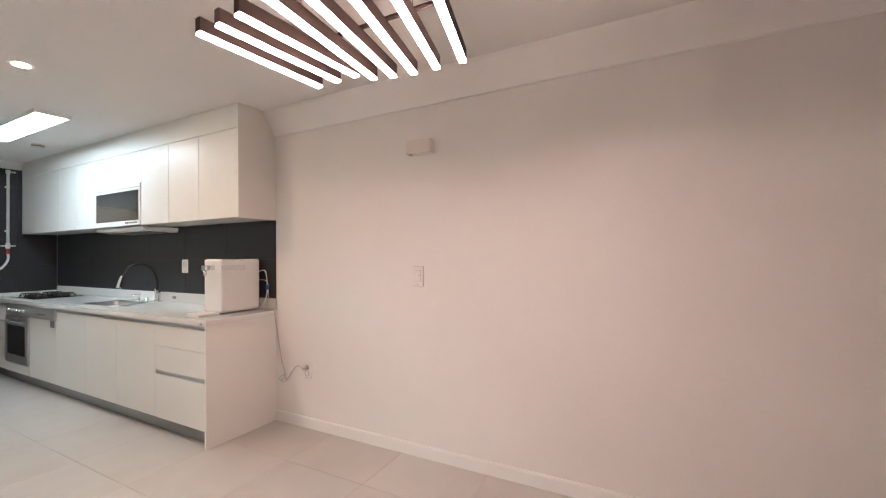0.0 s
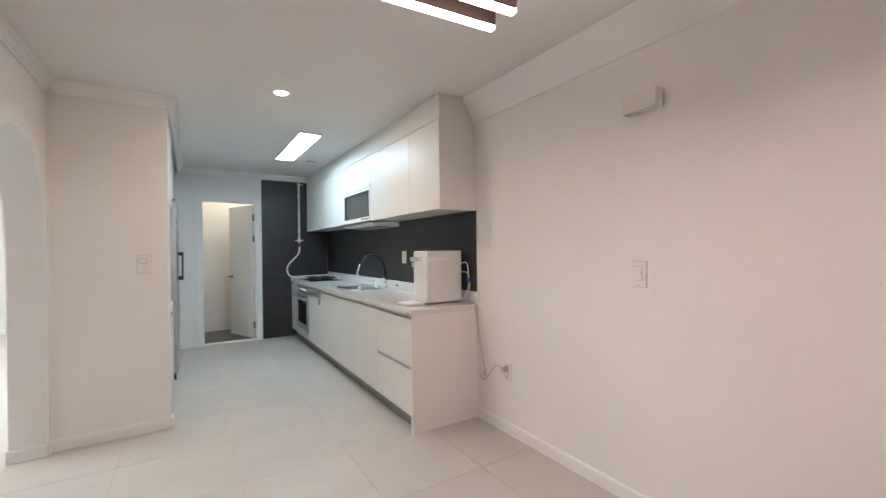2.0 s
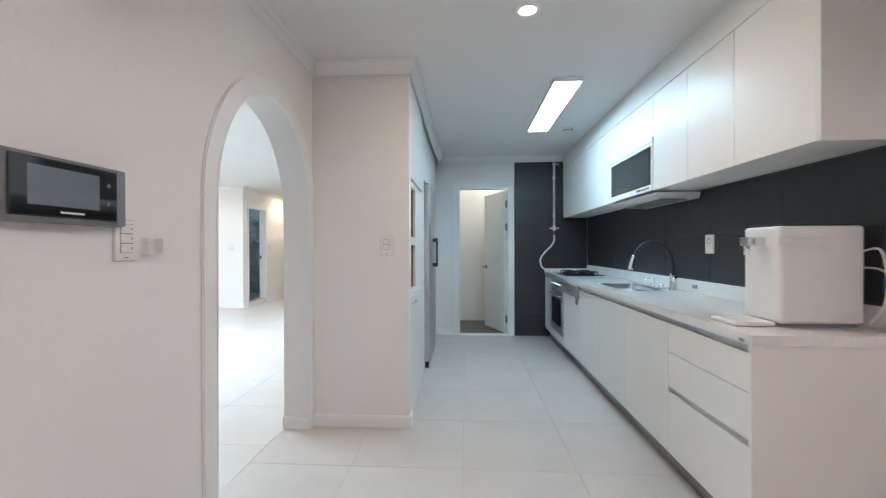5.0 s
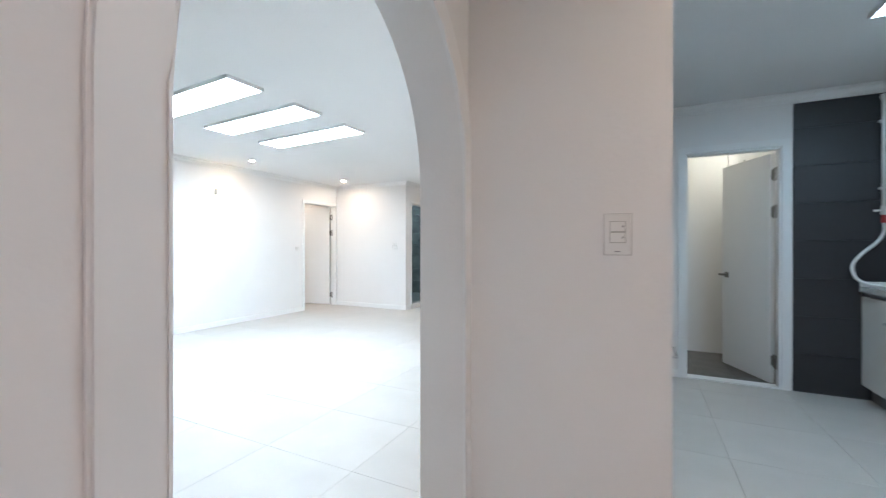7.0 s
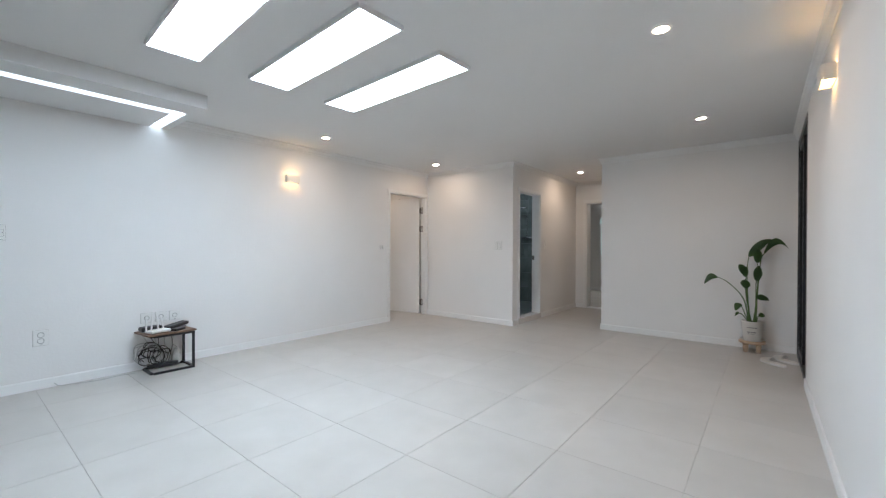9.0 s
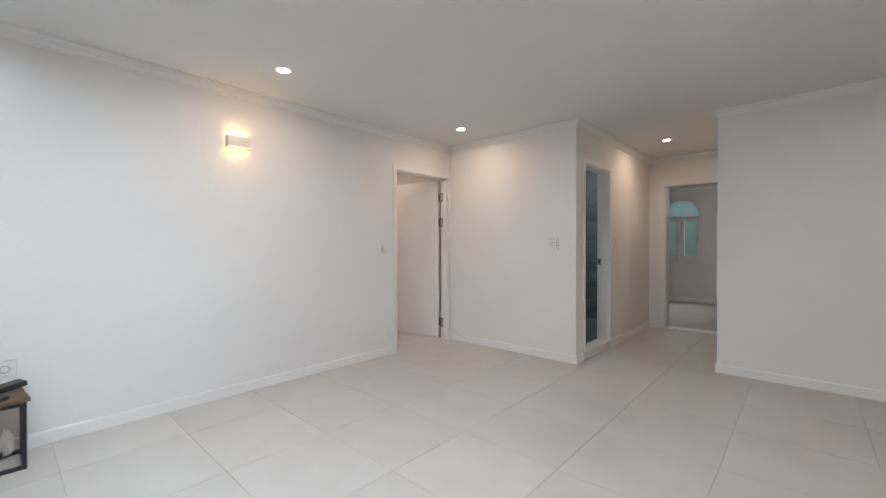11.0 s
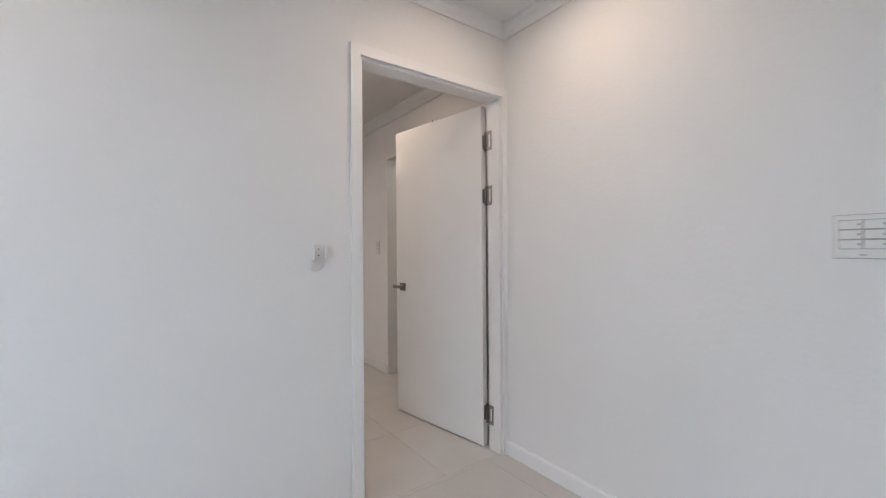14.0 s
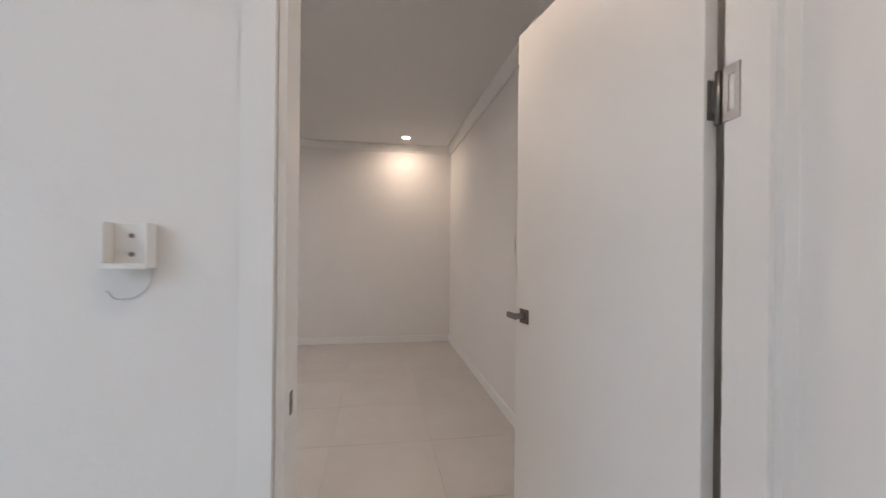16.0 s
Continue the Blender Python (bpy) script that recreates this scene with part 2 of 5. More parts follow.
def tube(points, r, seg=8, n=8, taper=None, bm=None):
    """A round cord along a smooth path."""
    pts = smooth_path(points, n) if n else [Vector(q) for q in points]
    own = bmesh.new()
    rings, up = [], Vector((0.13, 0.21, 0.97))
    for i, p in enumerate(pts):
        d = (pts[min(i + 1, len(pts) - 1)] - pts[max(i - 1, 0)]).normalized()
        a = d.cross(up)
        if a.length < 0.05:
            a = d.cross(Vector((1, 0, 0)))
        a.normalize()
        b = d.cross(a)
        up = a.cross(d)
        rr = r if taper is None else r + (taper - r) * i / (len(pts) - 1)
        rings.append([own.verts.new(p + rr * (math.cos(2 * math.pi * k / seg) * a + math.sin(2 * math.pi * k / seg) * b)) for k in range(seg)])
    for a, b in zip(rings, rings[1:]):
        for k in range(seg):
            own.faces.new((a[k], a[(k + 1) % seg], b[(k + 1) % seg], b[k])).smooth = True
    own.faces.new(rings[0]), own.faces.new(rings[-1])
    return join(bm, own) if bm else own


def prism(outline, t0, t1, axis="z"):
    """An outline in a plane, drawn out along an axis. The outline's two coordinates are the other two axes in order."""
    def at(a, b, t):
        return {"z": (a, b, t), "y": (a, t, b), "x": (t, a, b)}[axis]
    bm = bmesh.new()
    lo = [bm.verts.new(at(a, b, t0)) for a, b in outline]
    hi = [bm.verts.new(at(a, b, t1)) for a, b in outline]
    bm.faces.new(lo), bm.faces.new(hi[::-1])
    for i in range(len(lo)):
        j = (i + 1) % len(lo)
        bm.faces.new((lo[i], lo[j], hi[j], hi[i]))
    return bm


def wall_mesh(axis, p0, p1, u0, u1, z0, z1, holes=()):
    """A wall between the planes p0 and p1 of an axis, from u0 to u1 along the other, with rectangular holes (u0, u1, z0, z1)."""
    us = sorted({u0, u1, *[h[0] for h in holes], *[h[1] for h in holes]})
    zs = sorted({z0, z1, *[h[2] for h in holes], *[h[3] for h in holes]})
    us, zs = [u for u in us if u0 <= u <= u1], [z for z in zs if z0 <= z <= z1]
    solid = {}
    for i in range(len(us) - 1):
        for k in range(len(zs) - 1):
            uc, zc = (us[i] + us[i + 1]) / 2, (zs[k] + zs[k + 1]) / 2
            solid[i, k] = not any(h[0] < uc < h[1] and h[2] < zc < h[3] for h in holes)
    bm, made = bmesh.new(), {}

    def v(p, i, k):
        key = (p, i, k)
        if key not in made:
            q = p0 if p == 0 else p1
            made[key] = bm.verts.new((q, us[i], zs[k]) if axis == "x" else (us[i], q, zs[k]))
        return made[key]
    for (i, k), s in solid.items():
        if not s:
            continue
        for p in (0, 1):
            bm.faces.new((v(p, i, k), v(p, i + 1, k), v(p, i + 1, k + 1), v(p, i, k + 1)))
        for (di, dk), e in {(-1, 0): ((i, k), (i, k + 1)), (1, 0): ((i + 1, k), (i + 1, k + 1)), (0, -1): ((i, k), (i + 1, k)), (0, 1): ((i, k + 1), (i + 1, k + 1))}.items():
            if not solid.get((i + di, k + dk), False):
                bm.faces.new((v(0, *e[0]), v(0, *e[1]), v(1, *e[1]), v(1, *e[0])))
    return bm


def moulding(points, profile, closed=False):
    """Trim along a line of floor-plan points. profile: (out, up) pairs, out to the left of the line's way; mitred at the corners."""
    bm = bmesh.new()
    n = len(points)
    rings = []
    for i in range(n):
        p = Vector((*points[i][:2], 0))
        a = p - Vector((*points[i - 1][:2], 0)) if (i > 0 or closed) else None
        b = Vector((*points[(i + 1) % n][:2], 0)) - p if (i < n - 1 or closed) else None
        a = a.normalized() if a else b.normalized()
        b = b.normalized() if b else a
        na, nb = Vector((-a.y, a.x, 0)), Vector((-b.y, b.x, 0))
        m = (na + nb) / (1 + na.dot(nb))
        rings.append([bm.verts.new((p.x + m.x * o, p.y + m.y * o, u)) for o, u in profile])
    k = len(profile)
    for i in range(n if closed else n - 1):
        r, s = rings[i], rings[(i + 1) % n]
        for j in range(k):
            bm.faces.new((r[j], r[(j + 1) % k], s[(j + 1) % k], s[j]))
    if not closed:
        bm.faces.new(rings[0]), bm.faces.new(rings[-1])
    return bm


# ---- plan ----
CEIL = 2.40
KX = 0.0                        # kitchen and dining wall
AX, AXL = -2.628, -2.80        # arch wall, dining side and living side
EXL = -2.845                    # the living side runs out to this by the entrance door
PIER_Y, PIER_X = 3.585, -1.98
KB = 6.39                       # kitchen end wall
LA = -7.645                     # living wall with the bedroom door
BY, BX = 8.63, -5.99            # stub wall and hall side
PY, PX = 9.25, -4.92            # wall behind the plant
HY = 11.11                      # hall end
RA_X, RA_Y = -11.95, 8.78       # corner of the first bedroom
DIN_Y0, LIV_Y0 = -2.2, 0.4


# ---- floors ----
def floor_slab(name, x0, y0, x1, y1, z, material, label):
    return structure(name, box(x0, y0, z - 0.12, x1, y1, z), material, label, "floor")


def clipped_tiles(parent, x0, y0, x1, y1, ox, oy, px, py, z, material, gap=0.0018, thick=0.0045, name="tile", skip=None):
    """Loose tiles on a grid, cut at the room's edges; alike sizes share one mesh."""
    shared = {}
    i0, i1 = math.floor((x0 - ox) / px), math.ceil((x1 - ox) / px)
    j0, j1 = math.floor((y0 - oy) / py), math.ceil((y1 - oy) / py)
    for i in range(i0, i1):
        for j in range(j0, j1):
            a0, a1 = max(x0, ox + i * px), min(x1, ox + (i + 1) * px)
            b0, b1 = max(y0, oy + j * py), min(y1, oy + (j + 1) * py)
            w, h = round(a1 - a0 - gap, 4), round(b1 - b0 - gap, 4)
            if w < 0.02 or h < 0.02 or (skip and skip((a0 + a1) / 2, (b0 + b1) / 2)):
                continue
            if (w, h) not in shared:
                bm = box(-w / 2, -h / 2, 0, w / 2, h / 2, thick)
                top = [e for e in bm.edges if all(v.co.z > thick / 2 for v in e.verts)]
                bmesh.ops.bevel(bm, geom=top, offset=0.0007, segments=1, affect="EDGES")
                bmesh.ops.recalc_face_normals(bm, faces=bm.faces)
                me = bpy.data.meshes.new(name)
                bm.to_mesh(me)
                bm.free()
                me.materials.append(material)
                shared[w, h] = me
            ob = new(name, shared[w, h])
            ob.parent = parent
            ob.location = ((a0 + a1) / 2, (b0 + b1) / 2, z)


FZ = -0.0045
floor_dining = floor_slab("floor_1", AXL, DIN_Y0, KX + 0.15, KB + 0.1, FZ, M_GROUT, "pale beige porcelain tile floor of the dining kitchen")
floor_living = floor_slab("floor_2", -12.2, LIV_Y0 - 0.2, AXL, 14.7, FZ, M_GROUT, "pale beige porcelain tile floor of the living room")
floor_util = floor_slab("floor_3", -3.0, KB + 0.1, KX + 0.15, KB + 2.0, -0.03, M_DGROUT, "dark grey tiled floor of the utility room")
floor_balc = floor_slab("floor_4", -11.0, -1.0, LA - 0.1, 4.45, 0.005, M_TURF, "bright green artificial turf on the balcony")
floor_entry = floor_slab("floor_5", AXL, 7.5, -1.0, 9.6, -0.06, M_UTIL, "dark floor of the entrance lobby")

# ---- ceilings ----
structure("ceiling_1", box(-12.2, LIV_Y0 - 0.2, CEIL, KX + 0.15, 14.7, CEIL + 0.15), M_CEIL, "plain white papered ceiling", "ceiling")
structure("ceiling_2", box(AX - 0.3, DIN_Y0 - 0.2, CEIL, KX + 0.15, LIV_Y0 - 0.2, CEIL + 0.15), M_CEIL, "plain white papered ceiling over the dining end", "ceiling")

# ---- walls ----
structure("wall_east", wall_mesh("x", KX, KX + 0.15, DIN_Y0, KB + 2.0, 0, CEIL), M_WALL, "smooth white painted wall beside the kitchen units", "wall")
structure("wall_dining_end", wall_mesh("y", DIN_Y0 - 0.15, DIN_Y0, AX - 0.3, KX + 0.15, 0, CEIL), M_WALL, "white wall at the dining end", "wall")
K_DOOR = (-1.71, -1.035, 0.0, 1.985)
structure("wall_kitchen_end", wall_mesh("y", KB, KB + 0.1, AXL + 0.05, KX, 0, CEIL, [K_DOOR]), M_WALL, "white wall with a doorway to the utility room", "wall")
# the block beside the arch, with a cupboard and the refrigerator set into it
structure("wall_pier", wall_mesh("y", PIER_Y, PIER_Y + 0.09, AX, PIER_X, 0, CEIL), M_WALL, "white painted pier beside the arch", "wall")

ARCH_Y, ARCH_W, ARCH_Z, ARCH_H = 3.041, 0.494, 1.37, 0.60


def arch_line(extra=0.0, n=28):
    """The arch's outline, from one foot to the other, as (y, z)."""
    pts = [(ARCH_Y - ARCH_W - extra, 0.0)]
    for k in range(n + 1):
        a = math.pi * (1 - k / n)
        pts.append((ARCH_Y + (ARCH_W + extra) * math.cos(a), ARCH_Z + (ARCH_H + extra) * math.sin(a)))
    return pts + [(ARCH_Y + ARCH_W + extra, 0.0)]


def arch_wall():
    bm = bmesh.new()
    line = arch_line()
    for x in (AX, AXL):
        for (ya, za), (yb, zb) in zip(line[1:-1], line[2:-1]):
            bm.faces.new([bm.verts.new((x, y, z)) for y, z in ((ya, za), (yb, zb), (yb, CEIL), (ya, CEIL))])
        for y0, y1 in ((DIN_Y0, line[0][0]), (line[-1][0], 7.9)):
            far = EXL if x == AXL and y1 == 7.9 else x
            bm.faces.new([bm.verts.new((far if y == 7.9 else x, y, z)) for y, z in ((y0, 0), (y1, 0), (y1, ARCH_Z), (y0, ARCH_Z))])
            bm.faces.new([bm.verts.new((far if y == 7.9 else x, y, z)) for y, z in ((y0, ARCH_Z), (y1, ARCH_Z), (y1, CEIL), (y0, CEIL))])
    for (ya, za), (yb, zb) in zip(line, line[1:]):
        f = bm.faces.new([bm.verts.new((x, y, z)) for x, y, z in ((AX, ya, za), (AX, yb, zb), (AXL, yb, zb), (AXL, ya, za))])
        f.smooth = True
    for y in (DIN_Y0, 7.9):
        bm.faces.new([bm.verts.new((x, y, z)) for x, z in ((AX, 0), (AX, CEIL), (AXL if y < 0 else EXL, CEIL), (AXL if y < 0 else EXL, 0))])
    bmesh.ops.remove_doubles(bm, verts=bm.verts, dist=0.0005)
    for e in bm.edges:
        if len({f.smooth for f in e.link_faces}) == 2:
            e.smooth = False
    return bm


structure("wall_arch", arch_wall(), M_WALL, "white painted wall with a tall arched opening", "wall")
E_DOOR = (7.9, 9.2, 0.0, 2.3)
structure("wall_entry", wall_mesh("x", EXL, AX, 7.9, PY, 0, CEIL, [E_DOOR]), M_WALL, "white wall over the entrance door", "wall")


def arch_casing():
    bm = bmesh.new()
    a, b = arch_line(0.0), arch_line(0.088)
    out = AX + 0.012
    for (p, q), (r, s) in zip(zip(a, b), list(zip(a, b))[1:]):
        quads = [((out, *p), (out, *q), (out, *s), (out, *r)), ((out, *q), (AX, *q), (AX, *s), (out, *s)), ((out, *p), (AX, *p), (AX, *r), (out, *r))]
        for qd in quads:
            bm.faces.new([bm.verts.new(c) for c in qd])
    bmesh.ops.remove_doubles(bm, verts=bm.verts, dist=0.0005)
    edge = [e for e in bm.edges if len(e.link_faces) == 2 and e.calc_face_angle() > 1.2]
    bmesh.ops.bevel(bm, geom=edge, offset=0.005, segments=2, affect="EDGES")
    return bm


structure("trim_arch", arch_casing(), M_TRIM, "raised white moulding round the arch", "moulding")

A_DOOR = (7.75, 8.598, 0.0, 2.0)
S_DOOR = (1.4, 3.66, 0.0, 2.33)
structure("wall_west", wall_mesh("x", LA - 0.1, LA, LIV_Y0 - 0.2, RA_Y + 0.15, 0, CEIL, [A_DOOR, S_DOOR]), M_WALL, "white wall with a bedroom door and a sliding door", "wall")
structure("wall_stub", wall_mesh("y", BY, BY + 0.1, LA, BX - 0.13, 0, CEIL), M_WALL, "white wall beside the bedroom door", "wall")
B_DOOR = (8.83, 9.52, 0.08, 2.01)
structure("wall_bath", wall_mesh("x", BX - 0.13, BX, BY, HY, 0, CEIL, [B_DOOR]), M_WALL, "white hall wall with the bathroom doorway", "wall")
H_DOOR = (-5.79, -4.97, 0.0, 2.005)
structure("wall_hall_end", wall_mesh("y", HY, HY + 0.2, -9.0, -2.6, 0, CEIL, [H_DOOR]), M_WALL, "white wall with an open bedroom door", "wall")
structure("wall_plant", wall_mesh("y", PY, PY + 0.1, PX, AXL + 0.3, 0, CEIL), M_WALL, "white wall behind the potted plant", "wall")
C_DOOR = (9.72, 10.5, 0.0, 2.005)
structure("wall_hall_east", wall_mesh("x", PX, PX + 0.1, PY + 0.1, HY, 0, CEIL, [C_DOOR]), M_WALL, "white hall wall with a closed side door", "wall")
structure("wall_living_end", wall_mesh("y", LIV_Y0 - 0.2, LIV_Y0, LA, AXL, 0, CEIL), M_WALL, "white living room end wall", "wall")
# bedroom behind the open door
R_DOOR = (-9.36, -8.55, 0.0, 2.02)
structure("wall_bedroom_north", wall_mesh("y", RA_Y, RA_Y + 0.15, RA_X, LA - 0.1, 0, CEIL, [R_DOOR]), M_WALL, "white bedroom wall with a doorway", "wall")
structure("wall_bedroom_west", wall_mesh("x", RA_X - 0.15, RA_X, 4.4, RA_Y + 1.3, 0, CEIL), M_WALL, "white bedroom end wall", "wall")
structure("wall_bedroom_south", wall_mesh("y", 4.4, 4.5, RA_X, LA - 0.1, 0, CEIL), M_WALL, "white bedroom side wall", "wall")
structure("wall_closet", wall_mesh("y", RA_Y + 1.2, RA_Y + 1.3, RA_X, BX - 1.8, 0, CEIL), M_WALL, "white wall of the small dressing room", "wall")
structure("wall_closet_side", wall_mesh("x", -8.4, -8.3, RA_Y + 0.15, RA_Y + 1.2, 0, CEIL), M_WALL, "white side wall of the dressing room", "wall")
# second bedroom, seen through the hall door; an arched window in its end wall
W2 = (-6.64, -5.86, 0.85, 1.78)
structure("wall_bedroom_2_north", wall_mesh("y", 14.4, 14.6, -9.0, -2.6, 0, CEIL, [(W2[0] + 0.03, W2[1] - 0.03, W2[2] + 0.03, 2.16)]), M_WALL, "white bedroom wall with an arched window", "wall")
structure("wall_bedroom_2_west", wall_mesh("x", -9.1, -9.0, HY, 14.6, 0, CEIL), M_WALL, "white bedroom side wall", "wall")
structure("wall_bedroom_2_east", wall_mesh("x", -3.4, -3.3, HY + 0.2, 14.4, 0, CEIL), M_WALL, "white bedroom side wall", "wall")
# utility room
structure("wall_utility_west", wall_mesh("x", -2.1, -2.0, KB + 0.1, KB + 2.0, -0.03, CEIL), M_WALL, "white utility room wall", "wall")
structure("wall_utility_north", wall_mesh("y", KB + 1.25, KB + 1.35, -2.0, KX, -0.03, CEIL), M_WALL, "white utility room end wall", "wall")
# entrance lobby
structure("wall_lobby_east", wall_mesh("x", -1.2, -1.1, 7.6, 9.5, -0.06, CEIL), M_WALL, "white entrance lobby wall", "wall")
structure("wall_lobby_south", wall_mesh("y", 7.65, 7.75, AX, -1.2, -0.06, CEIL), M_WALL, "white entrance lobby side wall", "wall")
structure("wall_lobby_north", wall_mesh("y", PY + 0.1, PY + 0.2, AX, -1.2, -0.06, CEIL), M_WALL, "white entrance lobby side wall", "wall")
# bathroom
bath_w = structure("wall_bathroom_west", wall_mesh("x", LA - 0.09, LA + 0.01, RA_Y + 0.16, HY, 0, CEIL), M_BGROUT, "dark grey tiled bathroom wall", "wall")
bath_n = structure("wall_bathroom_north", wall_mesh("y", HY - 0.1, HY - 0.001, LA + 0.01, BX - 0.13, 0, CEIL), M_BGROUT, "dark grey tiled bathroom wall", "wall")
structure("wall_bathroom_south", wall_mesh("y", BY + 0.101, BY + 0.13, LA + 0.001, BX - 0.13, 0, CEIL), M_BGROUT, "dark grey tiled bathroom wall", "wall")
bath_f = floor_slab("floor_6", LA + 0.01, BY + 0.13, BX - 0.13, HY - 0.1, 0.03, M_DGROUT, "dark tiled bathroom floor")
# balcony
structure("wall_balcony_north", wall_mesh("y", 4.25, 4.4, -11.0, LA - 0.1, 0, CEIL), M_OLIVE, "olive green balcony wall", "wall")
structure("wall_balcony_west", wall_mesh("x", -11.0, -10.9, -1.0, 4.25, 0, CEIL), M_OLIVE, "olive green balcony wall", "wall")
structure("wall_balcony_south", wall_mesh("y", -1.1, -1.0, -11.0, LA - 0.1, 0, 0.9), M_OLIVE, "low olive green balcony parapet", "wall")
structure("ground", box(-400, -400, -3.3, 400, 400, -3.2), M_UTIL, "grey ground far below the balcony", "ground")
structure("ceiling_3", box(-11.0, -1.1, CEIL, LA - 0.1, LIV_Y0 - 0.2, CEIL + 0.15), M_CEIL, "balcony ceiling", "ceiling")

# ---- skirting and cornice ----
SKIRT = [(0, 0), (0.012, 0), (0.012, 0.068), (0.008, 0.078), (0, 0.078)]
CROWN = [(0, CEIL - 0.085), (0.012, CEIL - 0.085), (0.016, CEIL - 0.066), (0.034, CEIL - 0.035), (0.05, CEIL - 0.018), (0.058, CEIL - 0.001), (0, CEIL - 0.001)]
SMALL = [(0, CEIL - 0.074), (0.008, CEIL - 0.074), (0.011, CEIL - 0.058), (0.018, CEIL - 0.05), (0.028, CEIL - 0.022), (0.04, CEIL - 0.014), (0.044, CEIL - 0.001), (0, CEIL - 0.001)]
BIG = [(0, CEIL - 0.172), (0.014, CEIL - 0.168), (0.03, CEIL - 0.14), (0.075, CEIL - 0.07), (0.11, CEIL - 0.02), (0.12, CEIL - 0.001), (0, CEIL - 0.001)]
SKIRTS = [
    [(KX, DIN_Y0), (KX, 2.5)], [(AX, ARCH_Y - ARCH_W - 0.088), (AX, DIN_Y0), (KX, DIN_Y0)],
    [(PIER_X, PIER_Y + 0.09), (PIER_X, PIER_Y), (AX + 0.012, PIER_Y)], [(-1.768, KB), (-1.98, KB)],
    [(AX, ARCH_Y + ARCH_W - 0.0), (AXL, ARCH_Y + ARCH_W)], [(AXL, ARCH_Y + ARCH_W), (EXL, 7.9)],
    [(LA, S_DOOR[1]), (LA, 7.703)][::-1], [(BX, 8.79), (BX, BY), (LA, BY)][::1],
    [(BX, HY), (BX, 9.562)], [(-5.842, HY), (BX, HY)],
    [(EXL, PY), (PX, PY), (PX, C_DOOR[0] - 0.045)], [(PX, C_DOOR[1] + 0.045), (PX, HY)],
    [(RA_X, 4.5), (RA_X, RA_Y), (-9.36, RA_Y)][::-1],
    [(-3.4, 14.4), (-9.0, 14.4)],
]
for line in SKIRTS:
    structure("baseboard", moulding(line, SKIRT), M_TRIM, "low white painted baseboard", "baseboard")
structure("cornice", moulding([(KX, DIN_Y0), (KX, 2.5)], BIG), M_TRIM, "deep white crown moulding", "cornice")
structure("cornice", moulding([(PIER_X, KB), (PIER_X, PIER_Y), (AX + 0.034, PIER_Y)], CROWN), M_TRIM, "white crown moulding", "cornice")
structure("cornice", moulding([(AX, PIER_Y), (AX, DIN_Y0)], SMALL), M_TRIM, "slim white cornice", "cornice")
structure("cornice", moulding([(-0.33, KB), (PIER_X, KB)], SMALL), M_TRIM, "slim white cornice", "cornice")
structure("cornice", moulding([(AXL, LIV_Y0), (AXL, ARCH_Y + ARCH_W), (EXL, 7.9), (EXL, PY), (PX, PY), (PX, HY), (BX, HY), (BX, BY), (LA, BY), (LA, LIV_Y0)], SMALL), M_TRIM, "slim white cornice", "cornice")
structure("cornice", moulding([(LA - 0.1, RA_Y), (RA_X, RA_Y), (RA_X, 4.5)], CROWN), M_TRIM, "white bedroom cornice", "cornice")
structure("cornice", moulding([(-3.4, 14.4), (-9.0, 14.4)], CROWN), M_TRIM, "white bedroom cornice", "cornice")


# ---- door casings ----
def casing(name, axis, plane, out, u0, u1, z1, w=0.05, t=0.014, z0=0.0):
    """A flat surround on a wall's face, standing out of it."""
    outline = [(u0 - w, z0), (u0, z0), (u0, z1), (u1, z1), (u1, z0), (u1 + w, z0), (u1 + w, z1 + w), (u0 - w, z1 + w)]
    bm = prism(outline, plane, plane + out * t, "x" if axis == "x" else "y")
    edge = [e for e in bm.edges if e.calc_face_angle() > 1.0]
    bmesh.ops.bevel(bm, geom=edge, offset=0.003, segments=2, affect="EDGES")
    return structure(name, bm, M_TRIM, "white painted door casing", "door frame")


def lining(name, axis, p0, p1, u0, u1, z1, t=0.02, z0=0.0):
    """The boards inside a doorway."""
    outline = [(u0, z0), (u0 + t, z0), (u0 + t, z1 - t), (u1 - t, z1 - t), (u1 - t, z0), (u1, z0), (u1, z1), (u0, z1)]
    bm = prism(outline, p0, p1, axis)
    return structure(name, bm, M_TRIM, "white door lining", "door frame")


casing("trim_door_1", "x", LA, 1, A_DOOR[0], A_DOOR[1], A_DOOR[3], w=0.045)
lining("trim_door_2", "x", LA - 0.098, LA - 0.002, A_DOOR[0] + 0.001, A_DOOR[1] - 0.001, A_DOOR[3] - 0.001, 0.012)
casing("trim_door_3", "y", KB, -1, K_DOOR[0], K_DOOR[1], K_DOOR[3], w=0.055)
lining("trim_door_4", "y", KB + 0.002, KB + 0.098, K_DOOR[0] + 0.001, K_DOOR[1] - 0.001, K_DOOR[3] - 0.001, 0.015)
casing("trim_door_5", "x", BX, 1, B_DOOR[0], B_DOOR[1], B_DOOR[3], w=0.04)
lining("trim_door_6", "x", BX - 0.128, BX - 0.002, B_DOOR[0] + 0.001, B_DOOR[1] - 0.001, B_DOOR[3] - 0.001, 0.015, z0=0.08)
casing("trim_door_7", "y", HY, -1, H_DOOR[0], H_DOOR[1], H_DOOR[3], w=0.05)
lining("trim_door_8", "y", HY + 0.002, HY + 0.198, H_DOOR[0] + 0.001, H_DOOR[1] - 0.001, H_DOOR[3] - 0.001, 0.015)
